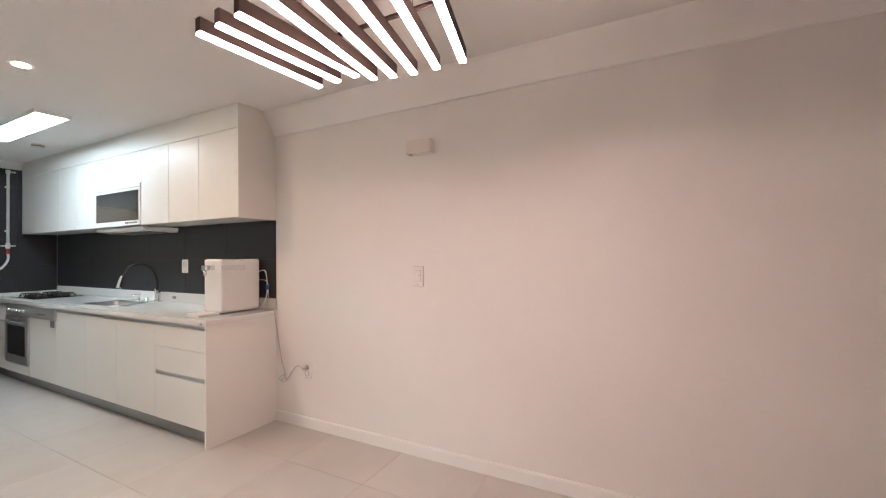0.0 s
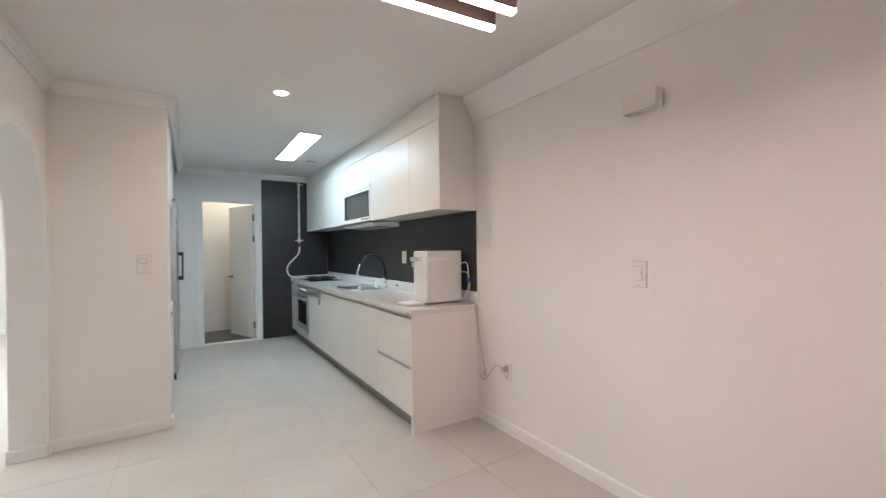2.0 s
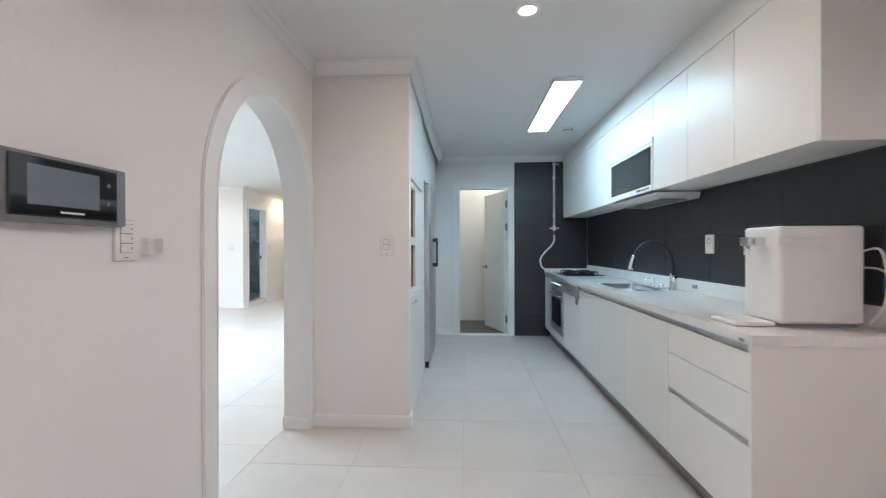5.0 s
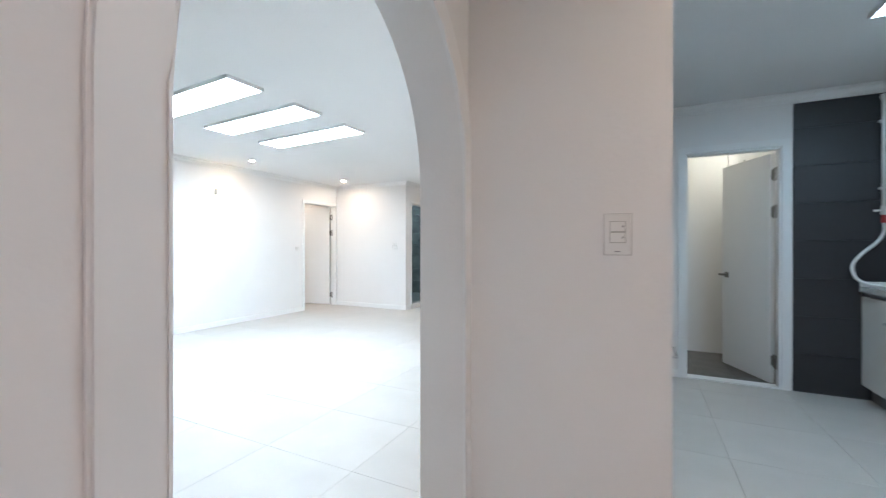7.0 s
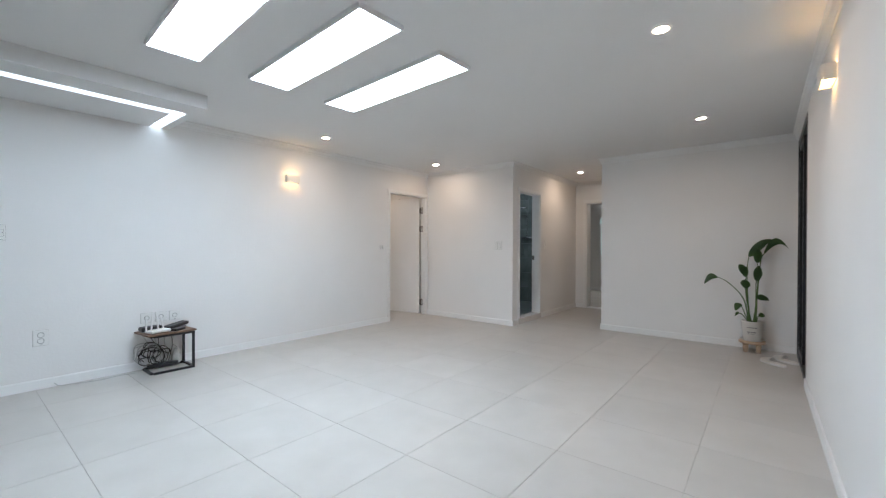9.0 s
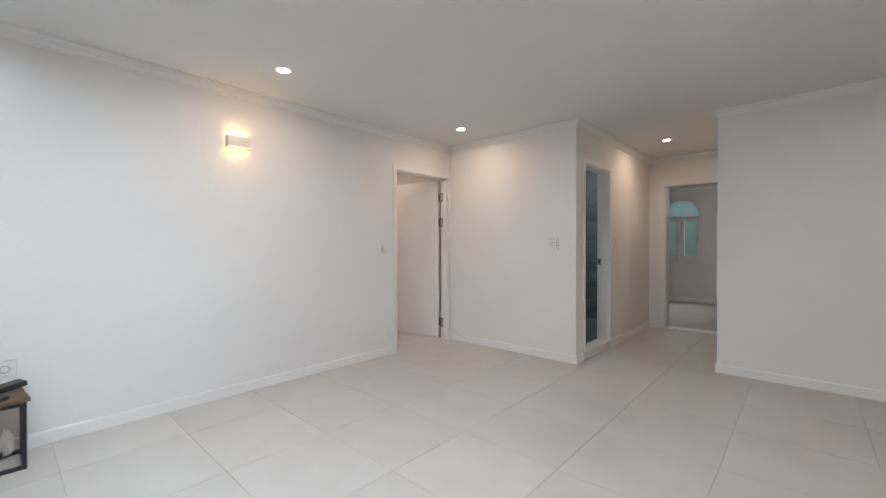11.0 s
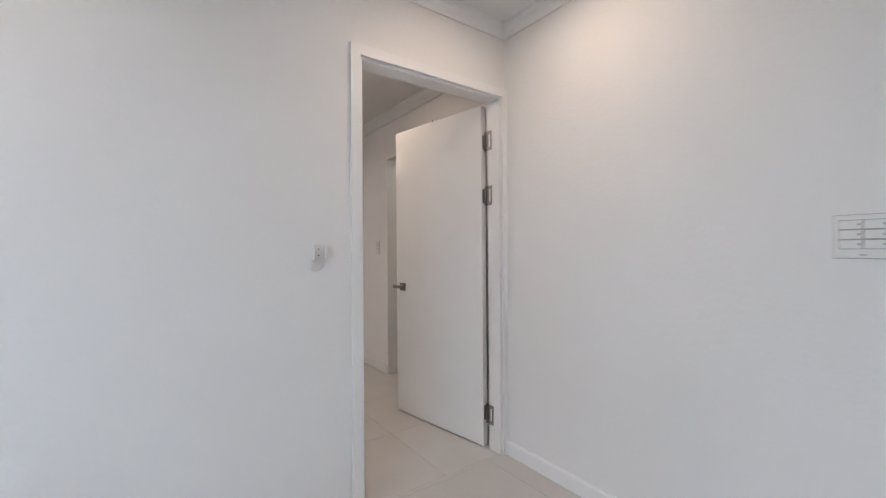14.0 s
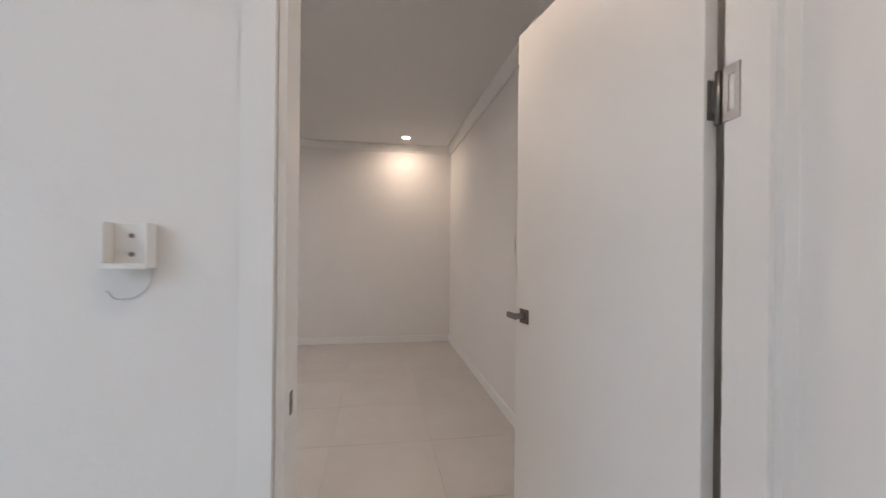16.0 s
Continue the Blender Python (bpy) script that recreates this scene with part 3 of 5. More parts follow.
lining("trim_door_9", "y", RA_Y - 0.006, RA_Y + 0.152, R_DOOR[0] + 0.001, R_DOOR[1] - 0.001, R_DOOR[3] - 0.001, 0.03)
casing("trim_door_10", "x", PX, -1, C_DOOR[0], C_DOOR[1], C_DOOR[3], w=0.045)
lining("trim_door_11", "x", PX + 0.002, PX + 0.098, C_DOOR[0] + 0.001, C_DOOR[1] - 0.001, C_DOOR[3] - 0.001, 0.015)
structure("trim_sill_1", box(H_DOOR[0], HY - 0.004, 0, H_DOOR[1], HY + 0.2, 0.008, 0.003), M_TRIM, "thin white door threshold", "threshold")
structure("trim_sill_2", box(K_DOOR[0], KB - 0.012, -0.03, K_DOOR[1], KB + 0.1, 0.012, 0.004), M_TRIM, "thin white door threshold", "threshold")
structure("trim_sill_3", box(BX - 0.13, B_DOOR[0] - 0.04, 0.0, BX + 0.016, B_DOOR[1] + 0.04, 0.085, 0.006), M_COUNTER, "pale stone bathroom step", "threshold")


# ---- doors ----
def hinge_leaf_door(name, place, width, height, label, hinges, plate):
    """A flush door: hinge edge at the origin, leaf along +x. plate: the jamb's face (axis, plane, u0, u1) that carries the hinge plates."""
    d = thing(name, place, label, "door")
    d["kind"] = "structure"
    part("leaf", box(0.012, -0.019, 0.008, width, 0.019, height, 0.002), M_TRIM, d)
    for s in (-1, 1):
        h = part("handle", box(width - 0.098, s * 0.019, 0.864, width - 0.043, s * 0.027, 0.917, 0.0015), M_NICKEL, d, "dark nickel square rose and lever")
        bm = box(-0.012, -0.001, -0.009, 0.012, 0.036, 0.009, 0.003)
        box(-0.012, 0.03, -0.011, 0.056, 0.042, 0.011, 0.003, bm=bm)
        part("lever", turned(bm, Matrix.Translation((width - 0.07, s * 0.027, 0.892)) @ Matrix.Diagonal((1, s, 1, 1))), M_NICKEL, h)
    part("latch", box(width - 0.001, -0.011, 0.84, width + 0.0015, 0.011, 0.94), M_NICKEL, d)
    part("stop_pin", cyl(0.004, height - 0.001, height + 0.02, width * 0.55, 0.0, 10), M_NICKEL, d)
    axis, plane, u0, u1 = plate
    back = place.inverted()
    for z in hinges:
        bm = cyl(0.0065, z - 0.055, z + 0.055, -0.004, 0.0, 12)
        box(0.0095, -0.016, z - 0.042, 0.0118, 0.012, z + 0.042, 0.0008, bm=bm)
        box(-0.004, -0.0015, z - 0.03, 0.0096, 0.0015, z + 0.03, 0.0004, bm=bm)
        hg = part("hinge", bm, M_NICKEL, d, "dark nickel butterfly hinge")
        ring = wall_mesh(axis, plane - 0.002, plane + 0.002, min(u0, u1), max(u0, u1), z - 0.055, z + 0.055, [(min(u0, u1) + 0.012, max(u0, u1) - 0.012, z - 0.036, z + 0.036)])
        part("hinge_plate", turned(ring, back), M_NICKEL, hg)
    return d


def facing(x, y, angle):
    return pose(x, y, 0, 0, 0, angle)


# ---- lamps ----
def panel_light(x0, y0, x1, y1, label, glow, group="", turn=0.0):
    cx, cy = (x0 + x1) / 2, (y0 + y1) / 2
    w, h = abs(x1 - x0) / 2, abs(y1 - y0) / 2
    d = thing("ceiling_light", pose(cx, cy, CEIL, 0, 0, turn), label, "ceiling light", group)
    outline = wall_mesh("x", -0.028, 0.0, -w, w, -h, h, [(-w + 0.012, w - 0.012, -h + 0.012, h - 0.012)])
    turned(outline, Matrix(((0, 1, 0, 0), (0, 0, 1, 0), (1, 0, 0, 0), (0, 0, 0, 1))))
    part("frame", outline, M_TRIM, d)
    part("diffuser", box(-w + 0.012, -h + 0.012, -0.024, w - 0.012, h - 0.012, -0.006), glow, d, "glowing white diffuser")
    return d


LIVING_PANELS = "row of flat ceiling panels"
for y in (4.31, 4.94, 5.585):
    panel_light(-6.045, y - 0.155, -4.71, y + 0.155, "thin white rectangular ceiling light panel, switched on", L_PANEL, LIVING_PANELS, -3.0)
panel_light(-0.98, 3.9, -0.765, 5.16, "slim white kitchen ceiling light, switched on", L_KITCHEN)


# added unseen panel that brightens the first bedroom
panel_light(-10.4, 6.3, -9.4, 6.7, "rectangular fill light added out of view on the bedroom ceiling", L_ROOM_FILL)


def downlight():
    d = thing("downlight", pose(0, 0, 0), "small round recessed downlight, switched on", "downlight", "recessed downlights")
    part("ring", lathe([(0.036, -0.001), (0.038, -0.004), (0.05, -0.005), (0.056, -0.003), (0.057, 0.0)]), M_PLASTIC, d, "white trim ring")
    part("bulb", lathe([(0, -0.0045), (0.025, -0.004), (0.036, -0.0015)]), L_DOWN, d, "glowing warm bulb")
    return d


first = downlight()
first.matrix_basis = pose(-7.05, 6.18, CEIL)
for x, y in ((-7.03, 8.12), (-3.58, 6.0), (-3.6, 8.0), (-5.53, 10.08), (-1.29, 3.06), (-8.56, 8.03), (-11.6, 8.2), (-3.6, 3.6)):
    copy_thing(first, pose(x, y, CEIL))

# pendant over the dining place: eight bars, some turned towards each other
pend = thing("pendant_light", pose(-1.3, 0.65, 1.9), "bronze pendant light of eight slim glowing bars", "pendant light")
BARS = [(-1.545, 0.962, -1.113, 0.93), (-1.545, 0.878, -1.116, 0.84), (-1.55, 0.79, -1.118, 0.757),
        (-1.56, 0.668, -1.072, 0.716), (-1.56, 0.572, -1.052, 0.647), (-1.56, 0.468, -1.038, 0.573), (-1.56, 0.365, -1.036, 0.486), (-1.56, 0.26, -1.037, 0.391)]
for x0, y0, x1, y1 in BARS:
    a, ln = math.atan2(y1 - y0, x1 - x0), math.hypot(x1 - x0, y1 - y0)
    m = Matrix.Translation(((x0 + x1) / 2 + 1.3, (y0 + y1) / 2 - 0.65, 0)) @ Matrix.Rotation(a, 4, "Z")
    bar = part("bar", turned(box(-ln / 2, -0.0115, 0.006, ln / 2, 0.0115, 0.045, 0.001), m), M_BRONZE, pend)
    part("diffuser", turned(box(-ln / 2 + 0.002, -0.0113, -0.0015, ln / 2 - 0.002, 0.0113, 0.0058, 0.001), m), L_BAR, bar, "glowing acrylic strip")
part("crossbar", tube([(0.02, 0.29, 0.052), (0.02, -0.33, 0.052)], 0.007, 8, 0), M_BRONZE, pend)
for x, y in ((0.02, 0.2), (0.02, -0.22)):
    part("cable", tube([(x, y, 0.05), (x, y, CEIL - 1.9)], 0.0012, 6, 0), M_BLACK, pend)
part("canopy", box(-0.05, -0.28, CEIL - 1.9 - 0.03, 0.09, 0.26, CEIL - 1.9, 0.004), M_BRONZE, pend)


def sconce(place, lit=True):
    """A wall lamp: back plate on the wall at x=0, front shield, light leaving up and down."""
    d = thing("wall_sconce", place, "boxy white wall sconce, " + ("glowing warm above and below" if lit else "switched off"), "wall lamp", "wall sconces")
    part("back_plate", box(0, -0.075, -0.036, 0.012, 0.075, 0.036, 0.002), M_TRIM, d)
    part("shield", box(0.062, -0.085, -0.042, 0.07, 0.085, 0.042, 0.002), M_IVORY, d)
    bm = box(0.012, -0.085, -0.042, 0.0615, -0.079, 0.042, 0.001)
    part("side_panel", bm, M_IVORY, d)
    part("side_panel", box(0.012, 0.079, -0.042, 0.0615, 0.085, 0.042, 0.001), M_IVORY, d)
    part("bulb", box(0.02, -0.06, -0.012, 0.05, 0.06, 0.012, 0.004), L_SCONCE if lit else M_PLASTIC, d, "warm LED bar" if lit else "unlit LED bar")
    return d


sconce(pose(LA, 6.09, 1.972))
sconce(pose(-2.823, 6.35, 2.06, 0, 0, 180.8))
sconce(pose(AX, 1.1, 1.98))
sconce(pose(KX, 1.145, 1.958, 0, 0, 180), False)
# soffit with a light line along the sliding door
SOF = (-6.72, 4.8, 2.285)
bm = wall_mesh("x", SOF[2], CEIL - 0.001, LA, SOF[0], LIV_Y0, SOF[1], [(-7.085, -6.975, LIV_Y0 - 1, 4.735), (LA - 1, -6.975, 4.645, 4.735)])
turned(bm, Matrix(((0, 1, 0, 0), (0, 0, 1, 0), (1, 0, 0, 0), (0, 0, 0, 1))))
structure("ceiling_4", bm, M_CEIL, "lowered white soffit with a recessed light line", "soffit")
strip = thing("light_strip", pose(-7.03, 4.69, SOF[2] + 0.03), "recessed glowing white light line in the soffit", "light strip")
part("diffuser", box(-0.053, LIV_Y0 - 4.69, 0, 0.043, 0.04, 0.02), L_STRIP, strip)
part("diffuser", box(LA + 7.03 + 0.002, -0.04, 0, -0.058, 0.04, 0.02), L_STRIP, strip)
# invented ceiling lamp, out of view, lifts the second bedroom's dark walls
rl = thing("ceiling_light", pose(-4.55, 12.7, CEIL), "round fill light added out of view in the second bedroom", "ceiling light")
part("dome", lathe([(0, -0.06), (0.06, -0.055), (0.1, -0.03), (0.11, 0.0)]), L_DIM_FILL, rl)
ub = thing("ceiling_light", pose(-1.3, KB + 0.75, CEIL), "round utility room ceiling light, switched on", "ceiling light")
part("dome", lathe([(0, -0.06), (0.06, -0.055), (0.1, -0.03), (0.11, 0.0)]), L_UTIL, ub)
bl = thing("ceiling_light", pose(-6.85, 9.9, CEIL), "round bathroom ceiling light, switched on", "ceiling light")
part("dome", lathe([(0, -0.06), (0.06, -0.055), (0.1, -0.03), (0.11, 0.0)]), L_BATH, bl)
# added lamp, never in view, gives the bedroom's side doorway its warm light
cl = thing("ceiling_light", pose(-9.0, RA_Y + 0.7, CEIL), "round warm fill light added out of view behind the bedroom doorway", "ceiling light")
part("dome", lathe([(0, -0.06), (0.06, -0.055), (0.1, -0.03), (0.11, 0.0)]), L_UTIL, cl)


# ---- hung doors ----
HZ = (0.2, 1.46, 1.775)
hinge_leaf_door("door_1", pose(-7.765, 8.586, 0, 0, 0, 189.3), 0.803, 1.985, "white flush bedroom door, standing open", HZ, ("y", A_DOOR[1] - 0.0135, LA - 0.1, LA - 0.062))
hinge_leaf_door("door_2", pose(-4.995, HY + 0.222, 0, 0, 0, 106), 0.8, 1.985, "white flush bedroom door, standing open", HZ, ("x", H_DOOR[1] - 0.0165, HY + 0.16, HY + 0.198))
hinge_leaf_door("door_3", pose(-1.06, KB + 0.122, 0, 0, 0, 113), 0.645, 1.955, "white flush utility room door, half open", HZ, ("x", K_DOOR[1] - 0.0165, KB + 0.06, KB + 0.098))
hinge_leaf_door("door_7", pose(PX + 0.079, C_DOOR[0] + 0.017, 0, 0, 0, 90), C_DOOR[1] - C_DOOR[0] - 0.034, 1.985, "white flush side door in the hall, shut", HZ, ("y", C_DOOR[0] + 0.0165, PX + 0.1, PX + 0.13))
strike = thing("strike_plate", pose(BX - 0.105, B_DOOR[1] - 0.0165, 0.98), "small steel strike plate on the bathroom jamb", "strike plate")
part("plate", wall_mesh("y", -0.002, 0.0, -0.02, 0.02, -0.035, 0.035, [(-0.008, 0.008, -0.018, 0.018)]), M_NICKEL, strike)
part("keep", box(-0.008, -0.0012, -0.018, 0.008, -0.0002, 0.018), M_BLACK, strike)


strike = thing("strike_plate", pose(-7.69, A_DOOR[0] + 0.0135, 0.9, 0, 0, 180), "small steel strike plate on the bedroom jamb", "strike plate")
part("plate", wall_mesh("y", -0.002, 0.0, -0.007, 0.007, -0.017, 0.017, [(-0.003, 0.003, -0.008, 0.008)]), M_NICKEL, strike)
part("keep", box(-0.003, -0.0012, -0.008, 0.003, -0.0002, 0.008), M_BLACK, strike)


# ---- black framed glass doors ----
def framed_glass(name, axis, plane, u0, u1, z0, z1, leaves, label, depth=0.09, w=0.07):
    """An aluminium frame with sliding leaves; each leaf holds a pane."""
    d = thing(name, pose(0, 0, 0), label, "sliding door")
    d["kind"] = "structure"
    bm = wall_mesh(axis, plane - depth / 2, plane + depth / 2, u0, u1, z0, z1, [(u0 + w, u1 - w, z0 + 0.045, z1 - w)])
    part("outer_frame", bm, M_BFRAME, d)
    n = len(leaves)
    span = (u1 - u0 - 2 * w) / n
    for i, shift in enumerate(leaves):
        a, b = u0 + w + i * span - (0.02 if i else 0), u0 + w + (i + 1) * span
        p = plane + shift
        leaf = part("leaf_frame", wall_mesh(axis, p - 0.017, p + 0.017, a, b, z0 + 0.046, z1 - w - 0.001, [(a + 0.045, b - 0.045, z0 + 0.11, z1 - w - 0.05)]), M_BFRAME, d)
        pane = box(p - 0.004, a + 0.045, z0 + 0.11, p + 0.004, b - 0.045, z1 - w - 0.05) if axis == "x" else box(a + 0.045, p - 0.004, z0 + 0.11, b - 0.045, p + 0.004, z1 - w - 0.05)
        g = part("pane", pane, M_GLASS, leaf, "clear glass pane")
        g.visible_shadow = False
    return d


framed_glass("door_4", "x", LA - 0.045, S_DOOR[0] + 0.002, S_DOOR[1] - 0.002, 0.0, S_DOOR[3] - 0.004, (-0.02, 0.022), "black aluminium sliding door to the balcony")
framed_glass("door_5", "x", EXL + 0.045, E_DOOR[0] + 0.002, E_DOOR[1] - 0.002, 0.0, E_DOOR[3] - 0.004, (0.022, -0.02), "black framed entrance sliding door beside the plant")
bd = framed_glass("door_6", "x", -10.845, 2.2, 4.2, 0.005, 2.08, (-0.02, 0.02), "black framed storage door on the balcony")
part("dark_panel", box(-10.888, 2.28, 0.1, -10.88, 4.12, 1.95), M_BLACK, bd)

# ---- arched bedroom window ----
win = thing("window_1", pose(0, 0, 0), "white arched bedroom window with frosted glass", "window")
win["kind"] = "structure"
wc, wr = (W2[0] + W2[1]) / 2, (W2[1] - W2[0]) / 2
WY = 14.4


def arch_outline(r, z0, spring, n=20, low=None):
    pts = [(wc - r, z0), (wc - r, spring)] if low is None else []
    for k in range(n + 1):
        a = math.pi * (1 - k / n)
        pts.append((wc + r * math.cos(a), spring + r * math.sin(a)))
    return pts + ([(wc + r, z0)] if low is None else [])


def arch_ring(r0, r1, spring, y0, y1):
    bm = bmesh.new()
    a, b = arch_outline(r0, 0, spring, low=1), arch_outline(r1, 0, spring, low=1)
    for i in range(len(a) - 1):
        for y in (y0, y1):
            bm.faces.new([bm.verts.new((p[0], y, p[1])) for p in (a[i], a[i + 1], b[i + 1], b[i])])
        for c in (a, b):
            bm.faces.new([bm.verts.new((p[0], y, p[1])) for p, y in ((c[i], y0), (c[i + 1], y0), (c[i + 1], y1), (c[i], y1))])
    bmesh.ops.remove_doubles(bm, verts=bm.verts, dist=0.0005)
    return bm


spandrel = bmesh.new()
rim = arch_outline(wr - 0.03, 0, W2[3], low=1)
for (xa, za), (xb, zb) in zip(rim, rim[1:]):
    for y in (WY, WY + 0.2):
        spandrel.faces.new([spandrel.verts.new((x, y, z)) for x, z in ((xa, za), (xb, zb), (xb, 2.161), (xa, 2.161))])
    spandrel.faces.new([spandrel.verts.new((x, y, z)) for x, y, z in ((xa, WY, za), (xb, WY, zb), (xb, WY + 0.2, zb), (xa, WY + 0.2, za))])
structure("wall_window_head", spandrel, M_WALL, "white wall round the window's arched head", "wall")
part("window_frame", wall_mesh("y", WY - 0.03, WY + 0.02, W2[0], W2[1], W2[2], W2[3], [(W2[0] + 0.06, wc - 0.025, W2[2] + 0.06, W2[3] - 0.05), (wc + 0.025, W2[1] - 0.06, W2[2] + 0.06, W2[3] - 0.05)]), M_PLASTIC, win)
part("arch_frame", arch_ring(wr - 0.06, wr, W2[3] + 0.001, WY - 0.03, WY + 0.02), M_PLASTIC, win)
for a, b in ((W2[0] + 0.06, wc - 0.025), (wc + 0.025, W2[1] - 0.06)):
    sash = part("sash", wall_mesh("y", WY - 0.045, WY - 0.005, a - 0.012, b + 0.012, W2[2] + 0.048, W2[3] - 0.038, [(a + 0.045, b - 0.045, W2[2] + 0.11, W2[3] - 0.1)]), M_PLASTIC, win)
    g = part("pane", box(a + 0.044, WY - 0.03, W2[2] + 0.109, b - 0.044, WY - 0.022, W2[3] - 0.099), M_FROST, sash, "frosted greenish glass")
    g.visible_shadow = False
    h = part("handle", box(b - 0.03, WY - 0.06, 1.2, b - 0.012, WY - 0.046, 1.38, 0.004), M_STEEL, sash, "steel lever handle")
g = part("arch_pane", prism(arch_outline(wr - 0.058, 0, W2[3] + 0.002, low=1), WY - 0.01, WY - 0.002, "y"), M_FROST, win, "frosted greenish half-round pane")
g.visible_shadow = False


# ---- switches and sockets: built facing +x, back at x=0 ----
def wall_plate(name, place, w, h, label, category, rockers=(), sockets=(), material=None, group=""):
    d = thing(name, place, label, category, group)
    part("plate", box(0, -w / 2, -h / 2, 0.009, w / 2, h / 2, 0.0025), material or M_PLASTIC, d)
    # added rim, a little larger than the plate, coloured as its faint shadow
    part("shade_rim", box(0, -w / 2 - 0.0022, -h / 2 - 0.0022, 0.003, w / 2 + 0.0022, h / 2 + 0.0022, 0.0008), M_RIM_SHADE, d, "thin grey rim painted as the plate's shadow outline")
    for y, z, rw, rh in rockers:
        # raised grey strip: the gap's shade painted round the rocker
        part("seam_shade", box(0.0088, y - rw / 2 - 0.0016, z - rh / 2 - 0.0016, 0.0094, y + rw / 2 + 0.0016, z + rh / 2 + 0.0016), M_SEAM_SHADE, d)
        r = part("rocker", box(0.0094, y - rw / 2, z - rh / 2, 0.0125, y + rw / 2, z + rh / 2, 0.001), M_PLASTIC, d)
        part("mark", box(0.0125, y + rw / 2 - 0.008, z - 0.003, 0.0129, y + rw / 2 - 0.004, z + 0.003), M_MARK, r)
    for y, z in sockets:
        # grey bowl and black pin discs carry the recess's shade in their colour
        bm = turned(lathe([(0.0, -0.006), (0.017, -0.006), (0.0175, 0.0006), (0.021, 0.0009), (0.0215, -0.001)], 24), pose(0.0092, y, z, 0, 90, 0))
        s = part("socket", bm, M_SOCKET_SHADE, d)
        for k in (-1, 1):
            part("pin_hole", turned(cyl(0.0036, -0.001, 0.0006, 0, 0, 10), pose(0.0037, y + k * 0.0095, z, 0, 90, 0)), M_BLACK, s)
    part("print", box(0.009, -0.008, -h / 2 + 0.008, 0.0093, 0.008, -h / 2 + 0.0105), M_MARK, d)
    return d


EAST, WEST, SOUTH = 180, 0, -90          # the way a plate faces: towards -x, +x, -y
wall_plate("light_switch", pose(KX, 1.19, 1.145, 0, 0, EAST), 0.075, 0.125, "white single rocker light switch", "switch", [(0, 0.005, 0.038, 0.068)])
wall_plate("wall_socket", pose(KX, 2.165, 0.425, 0, 0, EAST), 0.075, 0.12, "white double wall socket with a grey plug", "socket", sockets=[(0, 0.024), (0, -0.02)])
wall_plate("wall_socket", pose(KX - 0.012, 3.695, 1.2, 0, 0, EAST), 0.085, 0.12, "white socket on the dark splashback", "socket", sockets=[(0.0, 0.02)])
wall_plate("light_switch", pose(-2.128, PIER_Y, 1.196, 0, 0, SOUTH), 0.077, 0.125, "white two-rocker light switch", "switch", [(0, 0.024, 0.042, 0.03), (0, -0.01, 0.042, 0.03)])
wall_plate("light_switch", pose(AX, 2.112, 1.205, 0, 0, WEST), 0.075, 0.12, "white three-rocker light switch under the intercom", "switch", [(0, 0.035, 0.042, 0.026), (0, 0.006, 0.042, 0.026), (0, -0.023, 0.042, 0.026)])
wall_plate("wall_socket", pose(LA, 3.912, 0.41, 0, 0, WEST), 0.09, 0.125, "white double wall socket above the baseboard", "socket", sockets=[(0, 0.024), (0, -0.024)])
wall_plate("light_switch", pose(LA, 3.7, 1.25, 0, 0, WEST), 0.04, 0.12, "slim white switch beside the sliding door", "switch", [(0, 0.0, 0.022, 0.05)])
for y in (4.62, 4.735, 4.85):
    wall_plate("wall_socket", pose(LA, y, 0.475, 0, 0, WEST), 0.09, 0.09, "white single wall socket above the side table", "socket", sockets=[(0, 0)], group="sockets over the side table")
wall_plate("light_switch", pose(-6.237, BY, 1.18, 0, 0, SOUTH), 0.12, 0.122, "white six-rocker light switch", "switch", [(y, z, 0.046, 0.024) for y in (-0.025, 0.025) for z in (-0.022, 0.006, 0.034)])
wall_plate("light_switch", pose(BX, 9.72, 1.2, 0, 0, WEST), 0.075, 0.125, "white two-rocker light switch beside the bathroom", "switch", [(0, 0.024, 0.042, 0.03), (0, -0.01, 0.042, 0.03)])
wall_plate("light_switch", pose(-9.53, RA_Y, 1.175, 0, 0, SOUTH), 0.075, 0.125, "white three-rocker bedroom light switch", "switch", [(0, 0.035, 0.042, 0.026), (0, 0.006, 0.042, 0.026), (0, -0.023, 0.042, 0.026)])


def remote_holder(place, w, h, label):
    """An open-topped plastic cradle on the wall."""
    d = thing("remote_holder", place, label, "holder", "remote holders")
    part("back", box(0, -w / 2, -h / 2, 0.003, w / 2, h / 2, 0.001), M_PLASTIC, d)
    part("front_lip", box(0.026, -w / 2, -h / 2, 0.029, w / 2, -h / 2 + h * 0.12, 0.001), M_PLASTIC, d)
    part("base", box(0.003, -w / 2, -h / 2, 0.026, w / 2, -h / 2 + 0.003, 0.0008), M_PLASTIC, d)
    for s in (-1, 1):
        part("side", box(0.003, s * (w / 2 - 0.003), -h / 2 + 0.003, 0.026, s * w / 2, h / 2, 0.0008), M_PLASTIC, d)
    for z in (h * 0.22, -h * 0.2):
        part("screw", turned(cyl(0.0032, 0, 0.0015, 0, 0, 12), pose(0.003, -0.003, z, 0, 90, 0)), M_NICKEL, d)
    return d


rh = remote_holder(pose(LA, 7.567, 1.143), 0.054, 0.062, "white plastic remote holder beside the bedroom door")
part("wire", tube([(0.004, 0.018, -0.031), (0.0025, 0.02, -0.05), (0.002, 0.004, -0.068), (0.002, -0.022, -0.074), (0.002, -0.034, -0.062)], 0.0013, 6, 6), M_PLASTIC, rh, "thin white wire loop")
